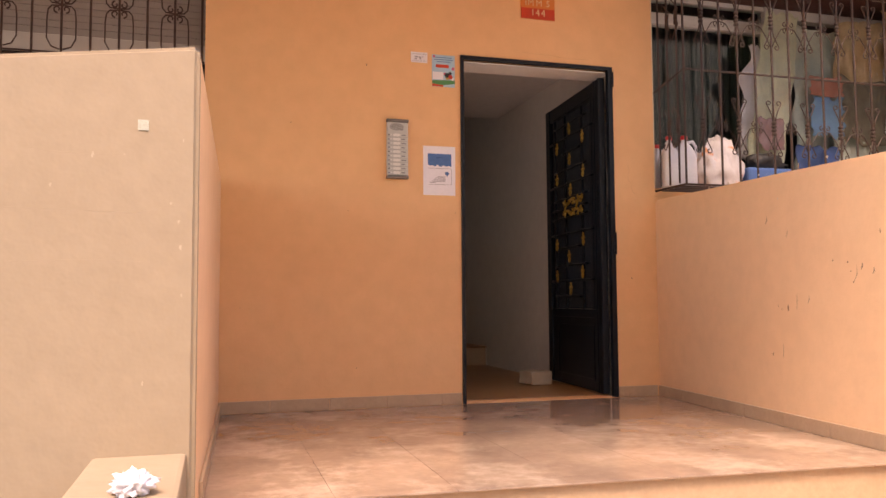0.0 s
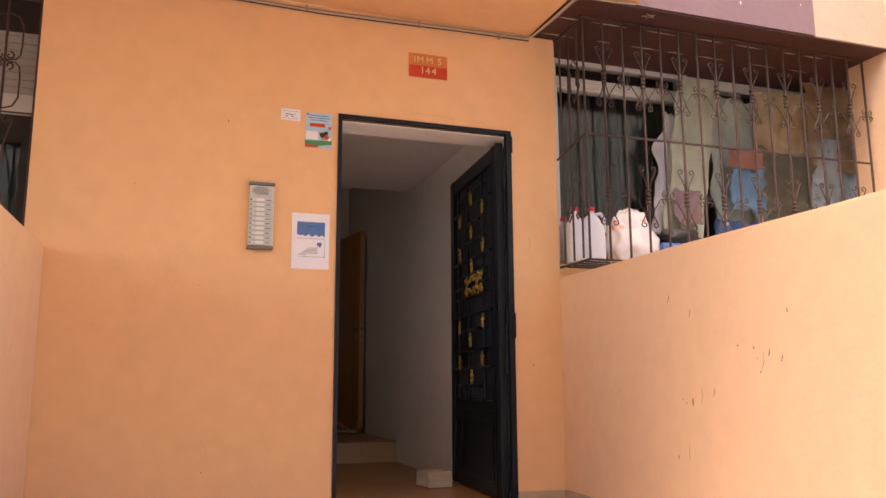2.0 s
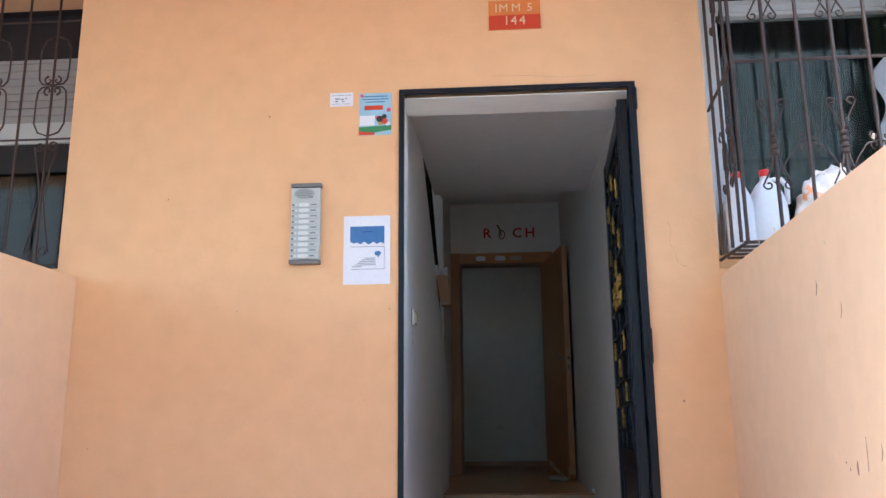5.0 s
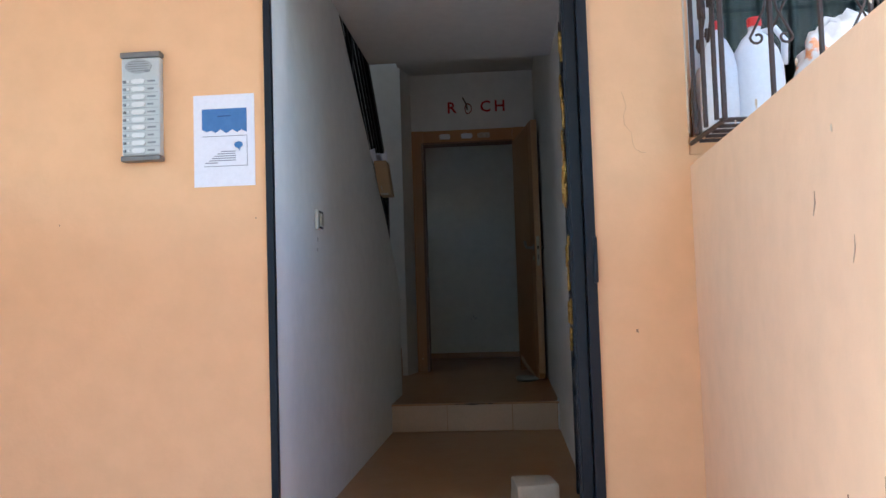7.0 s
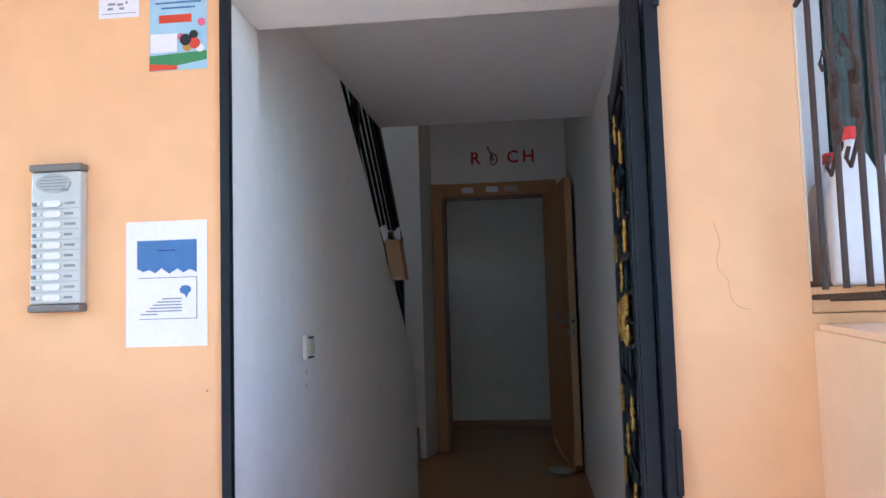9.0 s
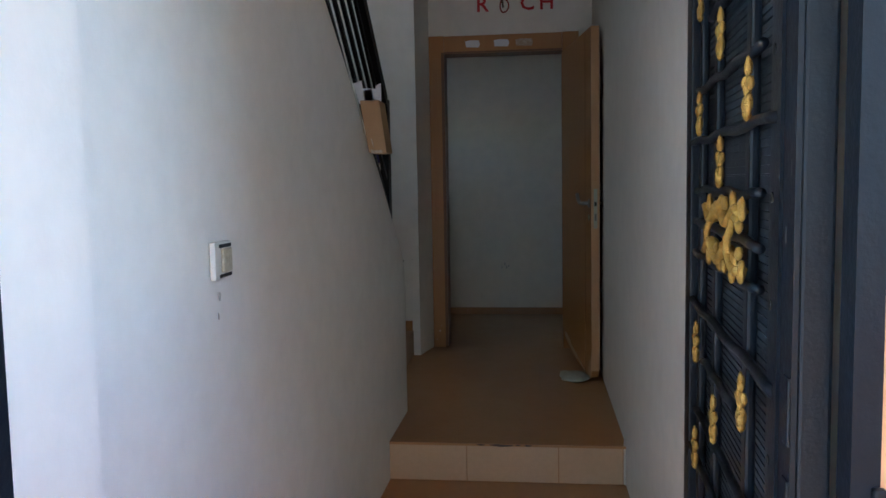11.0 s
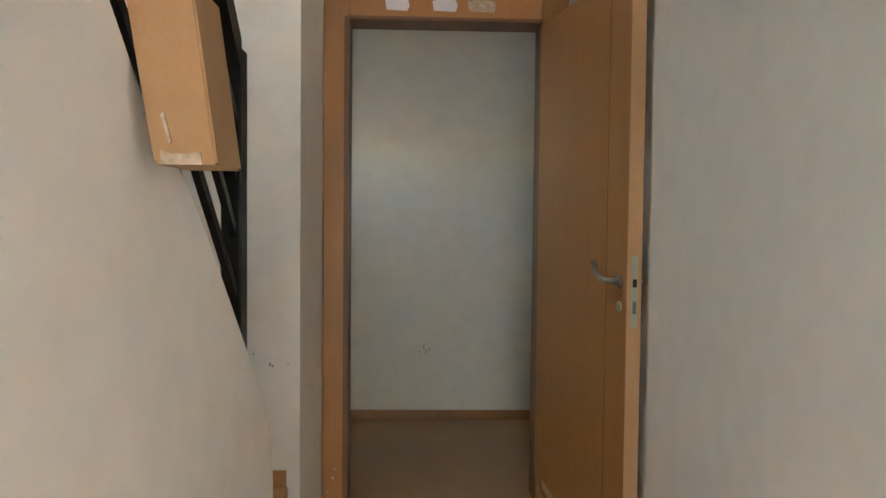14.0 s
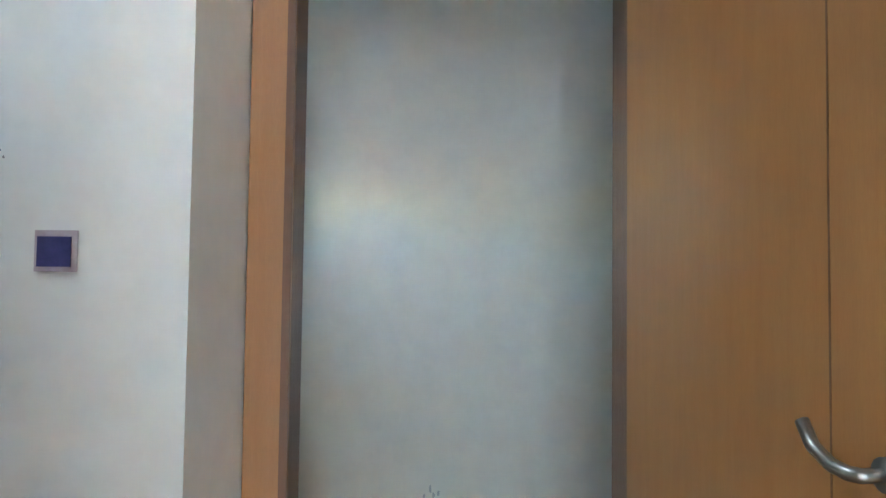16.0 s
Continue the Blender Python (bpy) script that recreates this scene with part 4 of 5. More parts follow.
for k in range(13):
    x = 0.125 - k * 0.147
    c = bmesh.new()
    tube(c, [(x, GY, 2.075), (x, GY, 3.430)], 0.0065, 6)
    part("bar", c, "iron_black", grl)
    if k % 2 == 1 and k < 11:
        c = bmesh.new()
        for sx in (-1, 1):
            for sz in (-1, 1):
                tube(c, spiral(x + sx * 0.022, 2.965 + sz * 0.026, 0.021, math.pi / 2 * (1 if sz > 0 else -1) + (math.pi if sx < 0 else 0) * 0, 0.9, sx * sz * -1, GY), 0.0045, 5)
                tube(c, [(x + sx * 0.006, GY, 2.965 + sz * 0.004), (x + sx * 0.05, GY, 2.965 + sz * 0.008), (x + sx * 0.068, GY, 2.965 + sz * 0.03), (x + sx * 0.073, GY, 2.965 + sz * 0.08), (x + sx * 0.073, GY, 2.965 + sz * 0.19), (x + sx * 0.05, GY, 2.965 + sz * 0.235), (x + sx * 0.008, GY, 2.965 + sz * 0.25)], 0.0042, 5)
        smooth(part("scroll", c, "iron_black", grl))
        c = bmesh.new()
        for sx in (-1, 1):
            for zc in (2.66, 2.16):
                tube(c, spiral(x + sx * 0.03, zc, 0.026, 0, 1.2, sx, GY), 0.0045, 5)
            tube(c, [(x + sx * 0.056, GY, 2.66), (x + sx * 0.03, GY, 2.55), (x + sx * 0.008, GY, 2.42), (x + sx * 0.03, GY, 2.28), (x + sx * 0.056, GY, 2.16)], 0.0045, 5)
        smooth(part("scroll", c, "iron_black", grl))
for z in (2.10, 2.70, 3.30):
    c = bmesh.new()
    tube(c, [(-1.68, GY + 0.006, z), (0.14, GY + 0.006, z)], 0.005, 5)
    part("rail", c, "iron_black", grl)

# ---- window with the rusty projecting grille ----
w2 = structure("window_2", boxes((3.111, 4.049, 5.03, 5.09, 3.43, 3.462), (4.113, 5.6, 5.02, 5.09, 3.385, 3.455), (3.03, 4.05, 5.02, 5.09, 3.255, 3.335), (4.05, 4.112, 5.02, 5.10, 2.06, 3.504), (3.03, 3.11, 5.02, 5.09, 2.06, 3.254), (3.03, 3.11, 5.03, 5.09, 3.336, 3.504)), "alu", "white aluminium window, partly covered", "window")
part("moulding", boxes((3.111, 4.049, 5.012, 5.019, 3.272, 3.285), (3.111, 4.049, 5.012, 5.019, 3.31, 3.318)), "alu", w2)
part("pane", boxes((3.111, 4.049, 5.06, 5.066, 3.336, 3.504)), "glass", w2)
part("pane", boxes((3.111, 4.049, 5.06, 5.066, 2.06, 3.254)), "glass", w2)
part("window_sill", boxes((2.961, 5.6, 4.775, 5.019, 2.001, 2.058), bevel=0.006), "facade", w2)
structure("trim_east_reveal", boxes((2.90, 3.029, FB + 0.001, 5.10, 2.0, 3.46), (2.90, 5.62, 5.10, 5.2, 1.6, 2.05), ), "facade", "orange-peach painted window reveal", "trim")
curt = bmesh.new()
nx = 100
prev = None
for i in range(nx + 1):
    x = 3.05 + 1.55 * i / nx
    y = 5.30 + 0.018 * math.sin(i * 1.75) + 0.008 * math.sin(i * 0.37)
    cur = (curt.verts.new((x, y, 2.05)), curt.verts.new((x, y, 3.52)), curt.verts.new((x, y + 0.004, 3.52)), curt.verts.new((x, y + 0.004, 2.05)))
    if prev:
        for a, b in ((0, 1), (1, 2), (2, 3), (3, 0)):
            curt.faces.new((prev[a], cur[a], cur[b], prev[b]))
    prev = cur
ct = thing("curtain", "dark grey-green curtain behind the window pane", "curtain")
smooth(part("cloth", curt, "curtain", ct))


def hung(name, label, x0, x1, z0, z1, y, mat, seed, ragged=0.05, depth=0.03, lean=0.0):
    """A crumpled hung cloth with an uneven outline, some millimetres thick."""
    ob = thing(name, label, "cloth")
    bm = bmesh.new()
    nx_, nz_ = 30, 30
    g = []
    for i in range(nx_ + 1):
        col = []
        for k in range(nz_ + 1):
            u, v = i / nx_, k / nz_
            e0 = ragged * noise.noise(Vector((v * 5, seed, 0)))
            e1 = ragged * noise.noise(Vector((v * 5, seed + 9, 0)))
            x = x0 + e0 + lean * (1 - v) + (x1 + e1 - x0 - e0) * u
            z = z0 + ragged * noise.noise(Vector((u * 5, seed + 3, 0))) + (z1 - z0) * v
            yy = y + depth * noise.noise(Vector((x * 5, z * 2.0, seed))) + depth * 0.5 * noise.noise(Vector((x * 13, z * 9, seed)))
            col.append(bm.verts.new((x, yy, z)))
        g.append(col)
    for i in range(nx_):
        for k in range(nz_):
            bm.faces.new((g[i][k], g[i + 1][k], g[i + 1][k + 1], g[i][k + 1]))
    r = bmesh.ops.solidify(bm, geom=bm.faces[:], thickness=0.004)
    smooth(part("sheet", bm, mat, ob))
    return ob


hung("plastic_sheet", "pale green translucent plastic sheet hanging behind the bars", 3.93, 4.22, 2.06, 3.36, 4.86, "sheet_green", 1.0, 0.05, 0.035, -0.22)
hung("white_cloth", "greyish white cloth with a ragged edge behind the bars", 3.80, 4.02, 2.30, 3.12, 4.90, "plastic_white", 8.0, 0.07, 0.03, -0.10)
hung("tarpaulin", "grey-green crumpled tarpaulin hanging behind the bars", 4.17, 4.80, 2.06, 3.28, 4.89, "sheet_teal", 2.0, 0.05, 0.05)
hung("blanket", "yellowish patterned blanket hanging behind the bars", 4.52, 4.98, 2.60, 3.34, 4.84, "sheet_tan", 3.0, 0.05, 0.06, -0.03)
hung("brown_cloth", "brown and ochre cloth hanging behind the bars", 4.88, 5.36, 2.80, 3.44, 4.82, "cloth_brown", 7.0, 0.08, 0.06, 0.05)
hung("dark_green_cloth", "dull dark green cloth sagging behind the bars", 4.46, 5.06, 2.44, 2.90, 4.83, "cloth_green", 9.0, 0.09, 0.05, 0.08)
hung("red_cloth", "faded red cloth bundle behind the bars", 4.22, 4.50, 2.76, 2.90, 4.80, "cloth_red", 4.0, 0.03, 0.03)
hung("blue_cloth", "light blue cloth behind the bars", 4.24, 4.52, 2.48, 2.76, 4.805, "cloth_blue", 5.0, 0.04, 0.03)
hung("pale_blue_plastic", "pale blue and white crumpled plastic behind the bars", 4.90, 5.44, 2.50, 3.02, 4.82, "cloth_pale", 6.0, 0.08, 0.06)
hung("grey_sheet", "light grey sheet at the end of the grille", 5.22, 5.58, 2.10, 3.44, 4.93, "mauve_grey", 10.0, 0.04, 0.03)
hung("deep_blue_bag", "deep blue plastic bag above the window sill", 4.10, 4.46, 2.07, 2.40, 4.80, "cloth_blue_deep", 12.0, 0.05, 0.05)
hung("green_bag", "dull green plastic bag above the window sill", 4.48, 5.2, 2.06, 2.52, 4.87, "sheet_teal", 6.5, 0.05, 0.05)
hung("pink_cloth", "faded pink and grey cloth above the blue tub", 3.80, 4.00, 2.36, 2.58, 4.80, "cloth_pink", 13.0, 0.04, 0.04)


def jug(at, s, turn, wide=1.0):
    ob = thing("plastic_jug", "white plastic jug with a red cap on the window sill", "jug", at, turn, "jugs on the sill")
    prof = [(0.9, 0), (1.0, 0.03), (1.0, 0.45), (0.97, 0.58), (0.82, 0.72), (0.52, 0.84), (0.27, 0.90), (0.24, 0.93), (0.24, 0.955)]
    bm = bmesh.new()
    rings = []
    for r, h in prof:
        ring = []
        for k in range(20):
            t = 2 * math.pi * k / 20
            cx, cy = math.cos(t), math.sin(t)
            p = 1.0 / max(1e-6, (abs(cx) ** 3.2 + abs(cy) ** 3.2) ** (1 / 3.2)) if r > 0.5 else 1.0
            ring.append(bm.verts.new((cx * r * p * 0.072 * s * wide, cy * r * p * 0.058 * s, h * 0.34 * s)))
        rings.append(ring)
    for q, w in zip(rings, rings[1:]):
        for k in range(20):
            bm.faces.new((q[k], q[(k + 1) % 20], w[(k + 1) % 20], w[k]))
    bm.faces.new(rings[0][::-1])
    bm.faces.new(rings[-1])
    smooth(part("bottle", bm, "plastic_white", ob))
    c = lathe([(0.021 * s, 0.325 * s), (0.022 * s, 0.33 * s), (0.022 * s, 0.348 * s), (0.019 * s, 0.353 * s)], 14)
    part("cap", c, "cap_red", ob)
    c = bmesh.new()
    tube(c, [(0.02 * s, 0, 0.305 * s), (0.055 * s * wide, 0, 0.315 * s), (0.078 * s * wide, 0, 0.275 * s), (0.074 * s * wide, 0, 0.20 * s)], 0.011 * s, 8)
    smooth(part("handle", c, "plastic_white", ob))
    return ob


jug((3.048, 4.73, 2.059), 0.95, 75)
jug((3.160, 4.73, 2.059), 0.97, -8, 1.10)
jug((3.080, 4.93, 2.059), 0.90, 20)
bag = thing("plastic_bag", "white carrier bag with orange marks on the window sill", "bag", (3.46, 4.80, 2.059))
smooth(part("bag_body", blob(0.165, 0.08, 0.185, 11, 0.35, 4, 2.0), "bag_white", bag))
for dx in (-0.055, 0.06):
    c = bmesh.new()
    tube(c, [(dx - 0.05, -0.01, 0.24), (dx - 0.035, -0.015, 0.31), (dx - 0.01, -0.012, 0.345), (dx + 0.022, -0.01, 0.338), (dx + 0.045, -0.005, 0.30), (dx + 0.055, 0, 0.24)], 0.011, 8)
    smooth(part("bag_handle", c, "bag_white", bag))
tub = thing("blue_tub", "blue plastic tub with black things in it on the sill", "tub", (3.84, 4.80, 2.059))
part("tub_body", boxes((-0.19, 0.19, -0.07, 0.05, 0, 0.16), bevel=0.02), "cloth_blue_deep", tub)
smooth(part("black_bag", blob(0.15, 0.05, 0.06, 23, 0.4, 3, 3.0), "ink_black", tub)).location = (0, 0, 0.161)

g2 = thing("projecting_grille", "rusty brown wrought iron grille with scrolls before a window", "grille")
PY = 4.43
def knot(x, z):
    c = bmesh.new()
    for dz in (-0.036, -0.012, 0.012, 0.036):
        q = lathe([(0.008, dz - 0.011), (0.0155, dz - 0.005), (0.0155, dz + 0.005), (0.008, dz + 0.011)], 8)
        bmesh.ops.translate(q, verts=q.verts, vec=(x, PY, z))
        me = bpy.data.meshes.new("t")
        q.to_mesh(me)
        c.from_mesh(me)
        bpy.data.meshes.remove(me)
        q.free()
    return c


def curls(x, z, up, long=0.11):
    """A pair of scrolls that leave the bar at z and curl outwards."""
    c = bmesh.new()
    for sx in (-1, 1):
        pts = [(x + sx * 0.008, PY - 0.004, z), (x + sx * 0.018, PY - 0.004, z + up * long * 0.4), (x + sx * 0.040, PY - 0.004, z + up * long * 0.8), (x + sx * 0.052, PY - 0.004, z + up * long)]
        tip = spiral(x + sx * 0.036, z + up * long * 1.06, 0.019, 0 if sx > 0 else math.pi, 0.85, sx * up, PY - 0.004, 10)
        tube(c, pts + tip, 0.0037, 5)
    return c


n2 = 17
for k in range(n2):
    x = 2.976 + k * 0.129
    c = bmesh.new()
    tube(c, [(x, PY, 2.035), (x, PY, 3.455)], 0.0075, 6)
    part("bar", c, "iron", g2)
    if k % 2 == 1:
        part("collar", knot(x, 3.10), "iron", g2)
        part("collar", knot(x, 2.41), "iron", g2)
        for z, up in ((3.145, 1), (3.055, -1), (2.455, 1), (2.365, -1)):
            smooth(part("scroll", curls(x, z, up), "iron", g2))
    elif k > 0:
        for zc in (3.075, 2.412):
            c = bmesh.new()
            for sx in (-1, 1):
                for sz in (-1, 1):
                    tube(c, spiral(x + sx * 0.024, zc + sz * 0.018, 0.018, math.pi / 2 * sz, 0.9, -sx * sz, PY - 0.004, 9), 0.0032, 5)
                tube(c, [(x + sx * 0.006, PY, zc), (x + sx * 0.05, PY, zc - 0.012), (x + sx * 0.09, PY, zc - 0.07), (x + sx * 0.125, PY, zc - 0.14)], 0.0032, 5)
            smooth(part("scroll", c, "iron", g2))
for z, a in ((2.035, 2.965), (2.755, 2.976), (3.452, 2.976)):
    c = bmesh.new()
    tube(c, [(a, PY + 0.008, z), (5.055, PY + 0.008, z)], 0.007, 5)
    part("rail", c, "iron", g2)
for y in (4.49, 4.56, 4.63, 4.70):
    c = bmesh.new()
    tube(c, [(2.975, y, 2.03), (5.055, y, 2.03)], 0.006, 5)
    part("shelf_bar", c, "iron", g2)
for i, (y, x) in enumerate(((4.50, 2.974), (4.60, 2.970), (4.70, 2.966))):
    c = bmesh.new()
    tube(c, [(x, y, 2.05), (x, y, 3.40)], 0.007, 6)
    part("side_bar", c, "iron", g2)
for z, dz in ((2.755, -0.07), (3.44, 0.0), (2.035, 0.0)):
    c = bmesh.new()
    tube(c, [(2.976, PY, z), (2.970, 4.62, z + dz * 0.6), (2.966, 4.768, z + dz)], 0.007, 6)
    part("bracket", c, "iron", g2)
for zc in (3.10, 2.41):
    c = bmesh.new()
    for yc in (4.50, 4.60):
        for sz in (-1, 1):
            tube(c, [(2.972, yc, zc), (2.972, yc - 0.025, zc + sz * 0.05), (2.972, yc + 0.045, zc + sz * 0.13), (2.972, yc + 0.065, zc + sz * 0.11), (2.972, yc + 0.05, zc + sz * 0.09)], 0.0045, 5)
        tube(c, [(2.972, yc, zc - 0.045), (2.972, yc, zc + 0.045)], 0.012, 8)
    smooth(part("side_scroll", c, "iron", g2))

# scratched star and pale streaks on the soffit
star = bmesh.new()
pts = [(3.36 + 0.045 * math.cos(math.pi / 2 + k * 4 * math.pi / 5), 4.33 + 0.03 * math.sin(math.pi / 2 + k * 4 * math.pi / 5), 3.4625) for k in range(6)]
tube(star, pts, 0.0016, 4)
star_ob = thing("scratched_star", "small star scratched into the brown soffit", "drawing")
part("line", star, "chip_pale", star_ob)
streaks = thing("soffit_streaks", "pale streaks along the brown soffit", "streaks")
rnd = random.Random(9)
for yy in (4.50, 4.72):
    x = 2.86
    while x < 4.9:
        ln = rnd.uniform(0.08, 0.26)
        part("streak", prism([(x, yy), (x + ln * 0.4, yy - 0.006), (x + ln, yy + 0.002), (x + ln * 0.5, yy + 0.004 * rnd.uniform(1, 2.5))], "z", 3.4615, 3.4628), "streak", streaks)
        x += ln + rnd.uniform(0.04, 0.2)
# little window in the mauve wall
w3 = structure("window_3", boxes((3.281, 3.609, 4.33, 4.36, 3.601, 3.63), (3.281, 3.31, 4.33, 4.36, 3.631, 4.499), (3.58, 3.609, 4.33, 4.36, 3.631, 4.499)), "alu", "small upper window with a grille", "window")
part("pane", boxes((3.311, 3.579, 4.345, 4.35, 3.631, 4.499)), "glass", w3)
gb = thing("upper_grille", "small black grille of the upper window", "grille")
for x in (3.34, 3.43, 3.52, 3.59):
    c = bmesh.new()
    tube(c, [(x, 4.28, 3.602), (x, 4.28, 4.498)], 0.006, 5)
    part("bar", c, "iron_black", gb)
c = bmesh.new()
tube(c, [(3.282, 4.286, 3.70), (3.608, 4.286, 3.70)], 0.006, 5)
part("rail", c, "iron_black", gb)
pl = thing("plastic_bundle", "crumpled pale plastic in the upper window", "plastic", (3.45, 4.31, 3.632))
smooth(part("bundle", blob(0.10, 0.015, 0.05, 31, 0.4, 3, 2.5), "sheet_green", pl))
chips(upper, "y", 4.25, [(3.25, 3.50, 0.014), (3.33, 3.53, 0.008), (3.70, 3.62, 0.010), (3.95, 3.60, 0.012), (3.93, 3.64, 0.008), (4.4, 3.66, 0.010), (3.23, 3.56, 0.012)], "streak", seed=12)

# ---- lobby things ----
sw = thing("light_switch", "cracked white light switch on the white wall", "switch")
part("plate", boxes((LX + 0.0005, LX + 0.014, 5.520, 5.610, 1.884, 1.966), bevel=0.003), "switch_white", sw)
part("rocker", boxes((LX + 0.0145, LX + 0.022, 5.548, 5.598, 1.898, 1.952), bevel=0.004), "switch_yellow", sw)
for z in (1.888, 1.953):
    part("dark_gap", boxes((LX + 0.0145, LX + 0.016, 5.540, 5.606, z, z + 0.0075)), "ink_black", sw)

rail = thing("stair_railing", "black steel stair railing with parallel sloping bars", "railing")
part("newel", boxes((1.541, 1.584, 7.802, 7.870, 1.60, 2.50), bevel=0.004), "rail_black", rail)
SL = 0.82
def slope_bar(c0, y_lo, y_hi, h, w, xc=1.568):
    a = [(y_lo, c0 - SL * (y_lo - 7.8)), (y_hi, c0 - SL * (y_hi - 7.8))]
    pts_ = [(a[0][0], a[0][1] - h), (a[1][0], a[1][1] - h), (a[1][0], a[1][1] + h), (a[0][0], a[0][1] + h)]
    return prism(pts_, "x", xc - w, xc + w)
for c0 in (1.735, 1.87, 1.99, 2.115, 2.24, 2.36):
    part("bar", slope_bar(c0, 6.0, 7.81, 0.014, 0.007), "rail_black", rail)
part("handrail", slope_bar(2.49, 6.0, 7.81, 0.035, 0.016), "rail_black", rail)
part("post", boxes((1.545, 1.58, 6.60, 6.65, 2.80, 3.55)), "rail_black", rail)

carton = thing("cardboard_letterbox", "brown cardboard carton with tape and white papers hung on the railing", "box")
def slab(p, q_, y0, y1, mat, name, par_):
    bm = bmesh.new()
    lo = [bm.verts.new((x, y, p[1])) for x, y in ((p[0][0], y0), (p[0][1], y0), (p[0][1], y1), (p[0][0], y1))]
    hi = [bm.verts.new((x, y, q_[1])) for x, y in ((q_[0][0], y0 - 0.02), (q_[0][1], y0 - 0.02), (q_[0][1], y1 - 0.02), (q_[0][0], y1 - 0.02))]
    bm.faces.new(lo[::-1])
    bm.faces.new(hi)
    for i in range(4):
        j = (i + 1) % 4
        bm.faces.new((lo[i], lo[j], hi[j], hi[i]))
    bmesh.ops.recalc_face_normals(bm, faces=bm.faces)
    bmesh.ops.bevel(bm, geom=bm.edges[:], offset=0.003, segments=2, affect="EDGES")
    return part(name, bm, mat, par_)
slab(((1.650, 1.722), 2.205), ((1.622, 1.698), 2.412), 7.02, 7.15, "cardboard", "carton", carton)
part("tape", prism([(1.660, 2.2045), (1.706, 2.2045), (1.704, 2.2185), (1.672, 2.2165), (1.659, 2.221)], "y", 7.014, 7.0165), "tape", carton)
part("tape_scratch", prism([(1.660, 2.26), (1.664, 2.263), (1.672, 2.23), (1.670, 2.228)], "y", 7.0105, 7.0175), "tape", carton)
for i, (x0, x1, dz, dy) in enumerate(((1.618, 1.64, 0.075, 0.0), (1.640, 1.672, 0.045, 0.03), (1.672, 1.692, 0.07, 0.06))):
    part("paper_sheet", prism([(x0, 2.4), (x1 + 0.004, 2.4), (x1 - 0.010 + 0.014 * (i == 2), 2.415 + dz), (x0 - 0.022 + 0.012 * i, 2.415 + dz * 0.85)], "y", 7.005 + dy, 7.007 + dy), "paper", carton)
part("paper_sheet", prism([(1.62, 2.4), (1.692, 2.4), (1.680, 2.46), (1.60, 2.465)], "y", 7.035, 7.037), "paper", carton)

tag = thing("wall_tag", "small dark blue plaque with a pink edge on the white wall", "plaque")
part("backing", rect(1.203, 1.289, 2.210, 2.295, 9.213, 9.2195), "tag_edge", tag)
part("face", rect(1.209, 1.278, 2.220, 2.282, 9.210, 9.2128), "tag_blue", tag)
meter = thing("red_box", "dark red wooden box on the stair landing wall", "box")
part("case", boxes((0.62, 1.03, 9.13, 9.219, 2.36, 2.63), bevel=0.004), "red_wood", meter)

# letters painted over the door
letters = thing("wall_letters", "red hand-painted letters on the white wall above the door", "lettering")
for ch, x in (("R", 1.952), ("C", 2.262), ("H", 2.394)):
    lettering("letter", ch, 0.145, "red_ink", letters, (x, DOOR_Y - 0.0012, 3.298), bold=0.002)
c = bmesh.new()
ring = [(2.098 + 0.030 * math.cos(a) * (1.25 if math.cos(a) > 0 else 0.75), DOOR_Y - 0.002, 3.288 + 0.046 * math.sin(a)) for a in [math.pi * 2 * k / 16 for k in range(17)]]
tube(c, ring, 0.0055, 5)
part("letter", c, "brown_ink", letters)
c = bmesh.new()
tube(c, [(2.055, DOOR_Y - 0.002, 3.395), (2.072, DOOR_Y - 0.002, 3.36), (2.090, DOOR_Y - 0.002, 3.325), (2.096, DOOR_Y - 0.002, 3.275)], 0.0075, 5)
part("leaf_mark", c, "green_dark_ink", letters)

# inner door: casing, leaf, furniture
cas = structure("door_2", boxes((1.5755, 1.682, DOOR_Y - 0.022, DOOR_Y - 0.001, LANDING + 0.001, 3.095), (2.498, 2.61, DOOR_Y - 0.022, DOOR_Y - 0.001, LANDING + 0.001, 3.095), (1.683, 2.497, DOOR_Y - 0.020, DOOR_Y - 0.001, 2.972, 3.092), bevel=0.004), "wood", "beech-look door casing with paper remnants", "door frame")
part("jamb", boxes((1.640, 1.682, DOOR_Y, DOOR_Y + 0.165, LANDING + 0.001, 3.0), (2.498, 2.54, DOOR_Y, DOOR_Y + 0.165, LANDING + 0.001, 3.0), (1.683, 2.497, DOOR_Y, DOOR_Y + 0.165, 2.972, 3.0)), "wood_shaded", cas)
part("casing_bead", boxes((1.663, 1.683, DOOR_Y - 0.028, DOOR_Y - 0.0225, LANDING + 0.001, 2.98), (1.684, 2.497, DOOR_Y - 0.026, DOOR_Y - 0.0205, 2.972, 2.984)), "wood_shaded", cas)
for i, (a, b) in enumerate(((1.838, 1.935), (2.036, 2.137), (2.185, 2.30))):
    x0 = a
    pts = [(a, 3.012), (b - 0.01, 3.008), (b, 3.03), (b - 0.008, 3.056), (a + 0.03, 3.06), (a - 0.006, 3.052)]
    part("paper_remnant", prism(pts, "y", DOOR_Y - 0.0225, DOOR_Y - 0.0205), "paper" if i < 2 else "tape", cas)
chips(cas, "y", DOOR_Y - 0.0225, [(1.622, 1.02, 0.012), (1.63, 1.06, 0.006), (1.60, 0.96, 0.007)], "chip_pale", seed=21)

dr = thing("inner_door", "open beech-look laminate door, worn at the foot, with a steel lever handle", "door", (2.497, DOOR_Y - 0.002, 0), 0)
L = 0.93
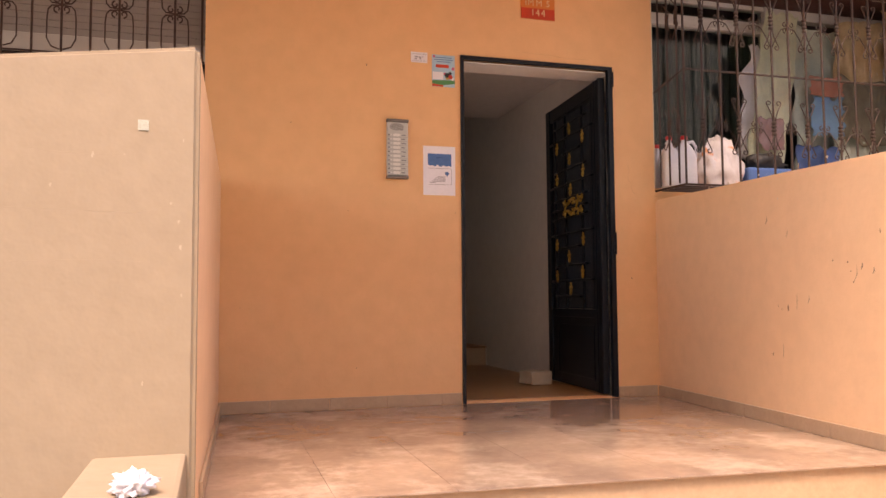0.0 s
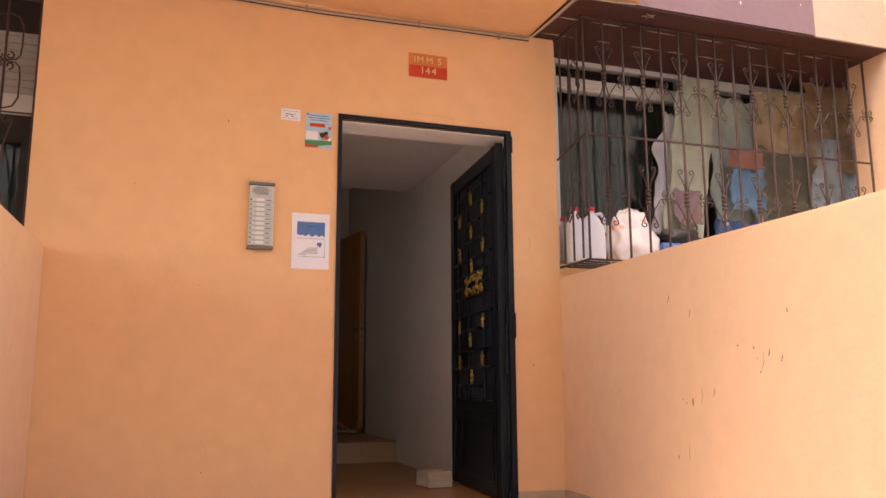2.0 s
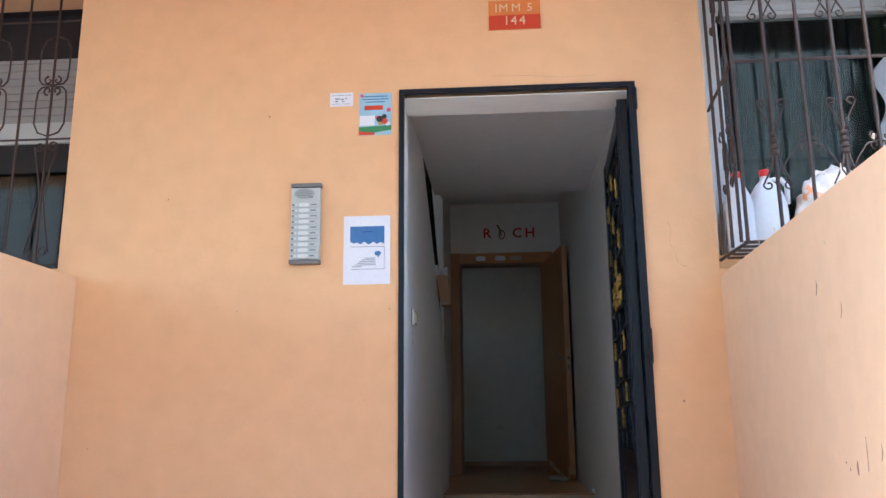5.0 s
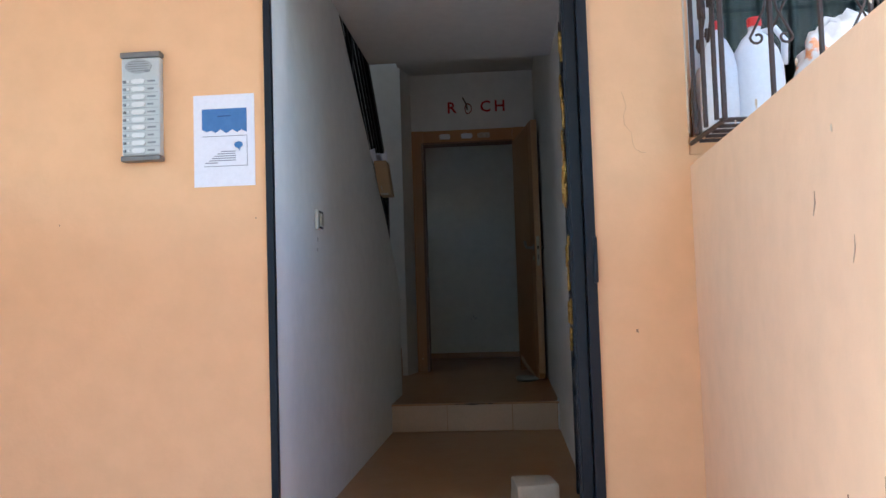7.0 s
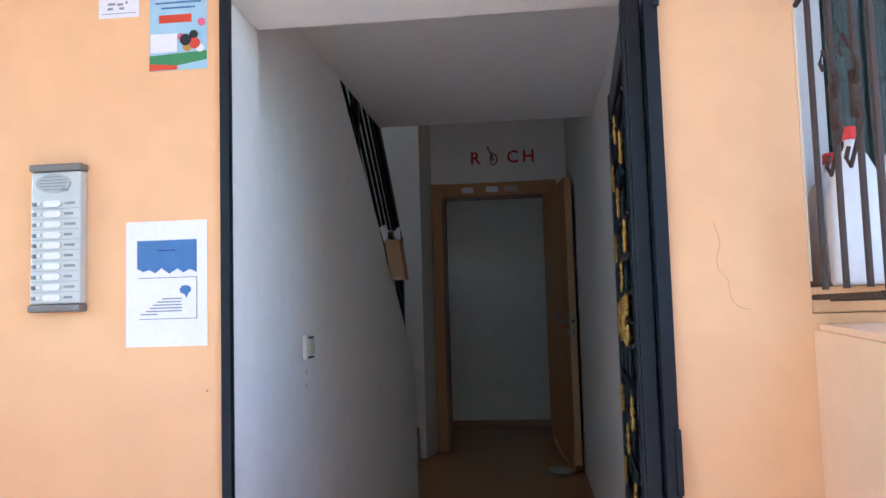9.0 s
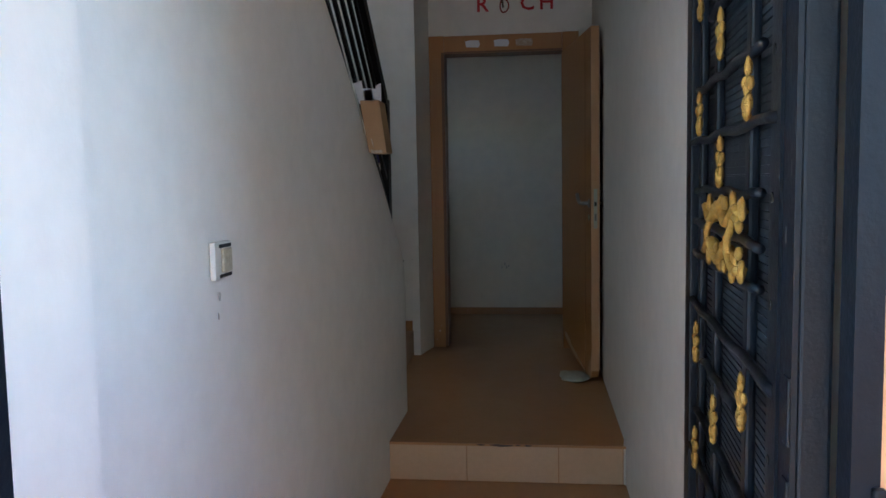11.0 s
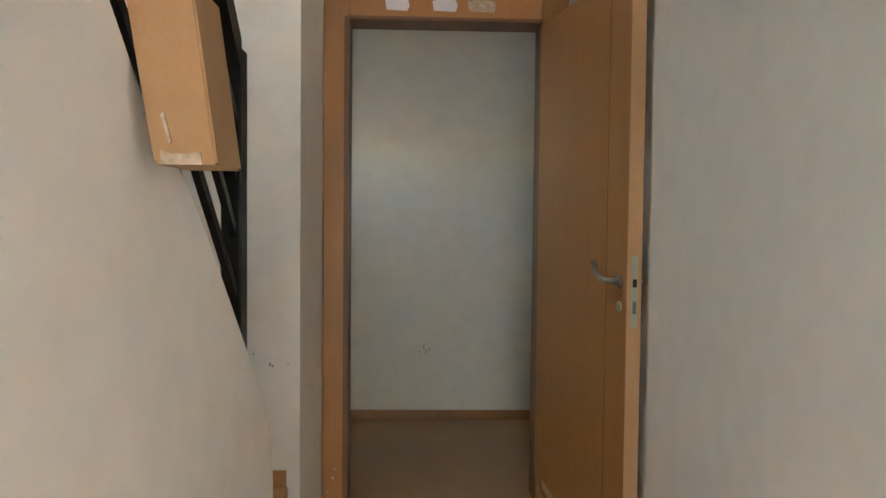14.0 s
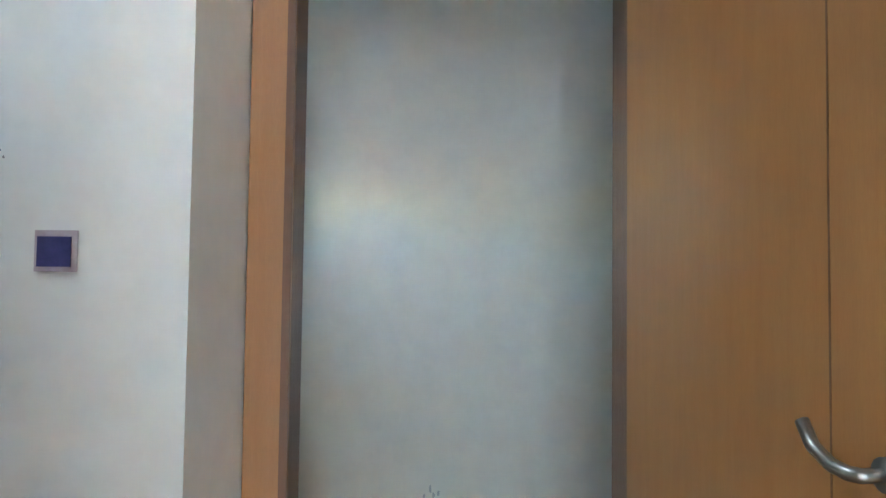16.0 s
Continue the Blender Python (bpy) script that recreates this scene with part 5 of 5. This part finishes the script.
rotd = Matrix.Rotation(radians(8.5), 4, "Z")
def dpart(name, bm, mat, label="", parent=None):
    bmesh.ops.transform(bm, matrix=rotd, verts=bm.verts)
    return part(name, bm, mat, parent or dr, label)
# outline of the face along the leaf (v = distance from the hinge towards the street)
face = prism([(-L, 1.02), (-L, 2.958), (-0.004, 2.958), (-0.004, 1.06), (-0.10, 0.985), (-0.22, 0.955), (-0.42, 0.935), (-0.60, 0.918), (-0.75, 0.912), (-L + 0.03, 0.912), (-L + 0.012, 0.94), (-L, 0.955)], "x", -0.004, 0.041)
dpart("leaf", face, "wood")
# paler beech here paints the leaf edge as lit
dpart("edging", boxes((-0.0055, 0.0425, -L - 0.004, -L - 0.0002, 0.955, 2.958)), "wood_light", "worn edge of the leaf, its lit paleness put into the colour")
dpart("groove", boxes((-0.0052, -0.0042, -L + 0.166, -L + 0.170, 0.92, 2.95)), "wood_shaded")
dpart("swollen_foot", prism([(-L, 0.915), (-L, 1.04), (-L + 0.05, 1.0), (-L + 0.07, 0.93), (-L + 0.05, 0.912)], "x", -0.010, -0.0045), "wood_light")
for a, b_, z0, z1 in ((0.12, 0.30, 0.99, 1.03), (0.30, 0.52, 0.95, 0.985), (0.55, 0.75, 0.925, 0.945)):
    dpart("peeled_strip", prism([(-b_, z0 - 0.015), (-a, z0 + 0.02), (-a, z1 + 0.01), (-b_, z1 - 0.02)], "x", -0.0075, -0.0045), "chip_pale")
dpart("lock_plate", boxes((0.008, 0.030, -L - 0.006, -L - 0.0042, 1.80, 2.03)), "brass_pale", "pale brass lock plate")
dpart("latch", boxes((0.012, 0.025, -L - 0.009, -L - 0.0062, 1.93, 1.955)), "ink_black")
dpart("bolt_slot", boxes((0.013, 0.024, -L - 0.008, -L - 0.0062, 1.845, 1.885)), "steel_dark")
for side_, s in (("street", -1), ("room", 1)):
    x0 = -0.004 if s < 0 else 0.041
    lever = bmesh.new()
    tube(lever, [(x0, -L + 0.055, 1.945), (x0 + s * 0.038, -L + 0.055, 1.945), (x0 + s * 0.048, -L + 0.068, 1.946), (x0 + s * 0.050, -L + 0.10, 1.950), (x0 + s * 0.050, -L + 0.14, 1.968), (x0 + s * 0.050, -L + 0.165, 2.000)], 0.0105, 10)
    bmesh.ops.transform(lever, matrix=rotd, verts=lever.verts)
    hd = smooth(part("handle", lever, "chrome", dr, "brushed steel lever"))
    rose = lathe([(0.024, 0.0), (0.024, 0.006), (0.012, 0.009)], 16)
    bmesh.ops.transform(rose, matrix=rotd @ Matrix.Translation((x0, -L + 0.055, 1.945)) @ Matrix.Rotation(radians(90 * s), 4, "Y"), verts=rose.verts)
    part("rose", rose, "chrome", hd)
    key = lathe([(0.017, 0.0), (0.017, 0.005), (0.008, 0.007)], 14)
    bmesh.ops.transform(key, matrix=rotd @ Matrix.Translation((x0, -L + 0.055, 1.862)) @ Matrix.Rotation(radians(90 * s), 4, "Y"), verts=key.verts)
    part("keyhole", key, "brass_pale", dr)

st2 = thing("door_stone", "flat greenish stone wedged under the wooden door", "stone", (2.525, 8.60, LANDING + 0.001), 10)
smooth(part("stone", blob(0.085, 0.11, 0.022, 41, 0.25, 3, 1.8), "stone_green", st2))
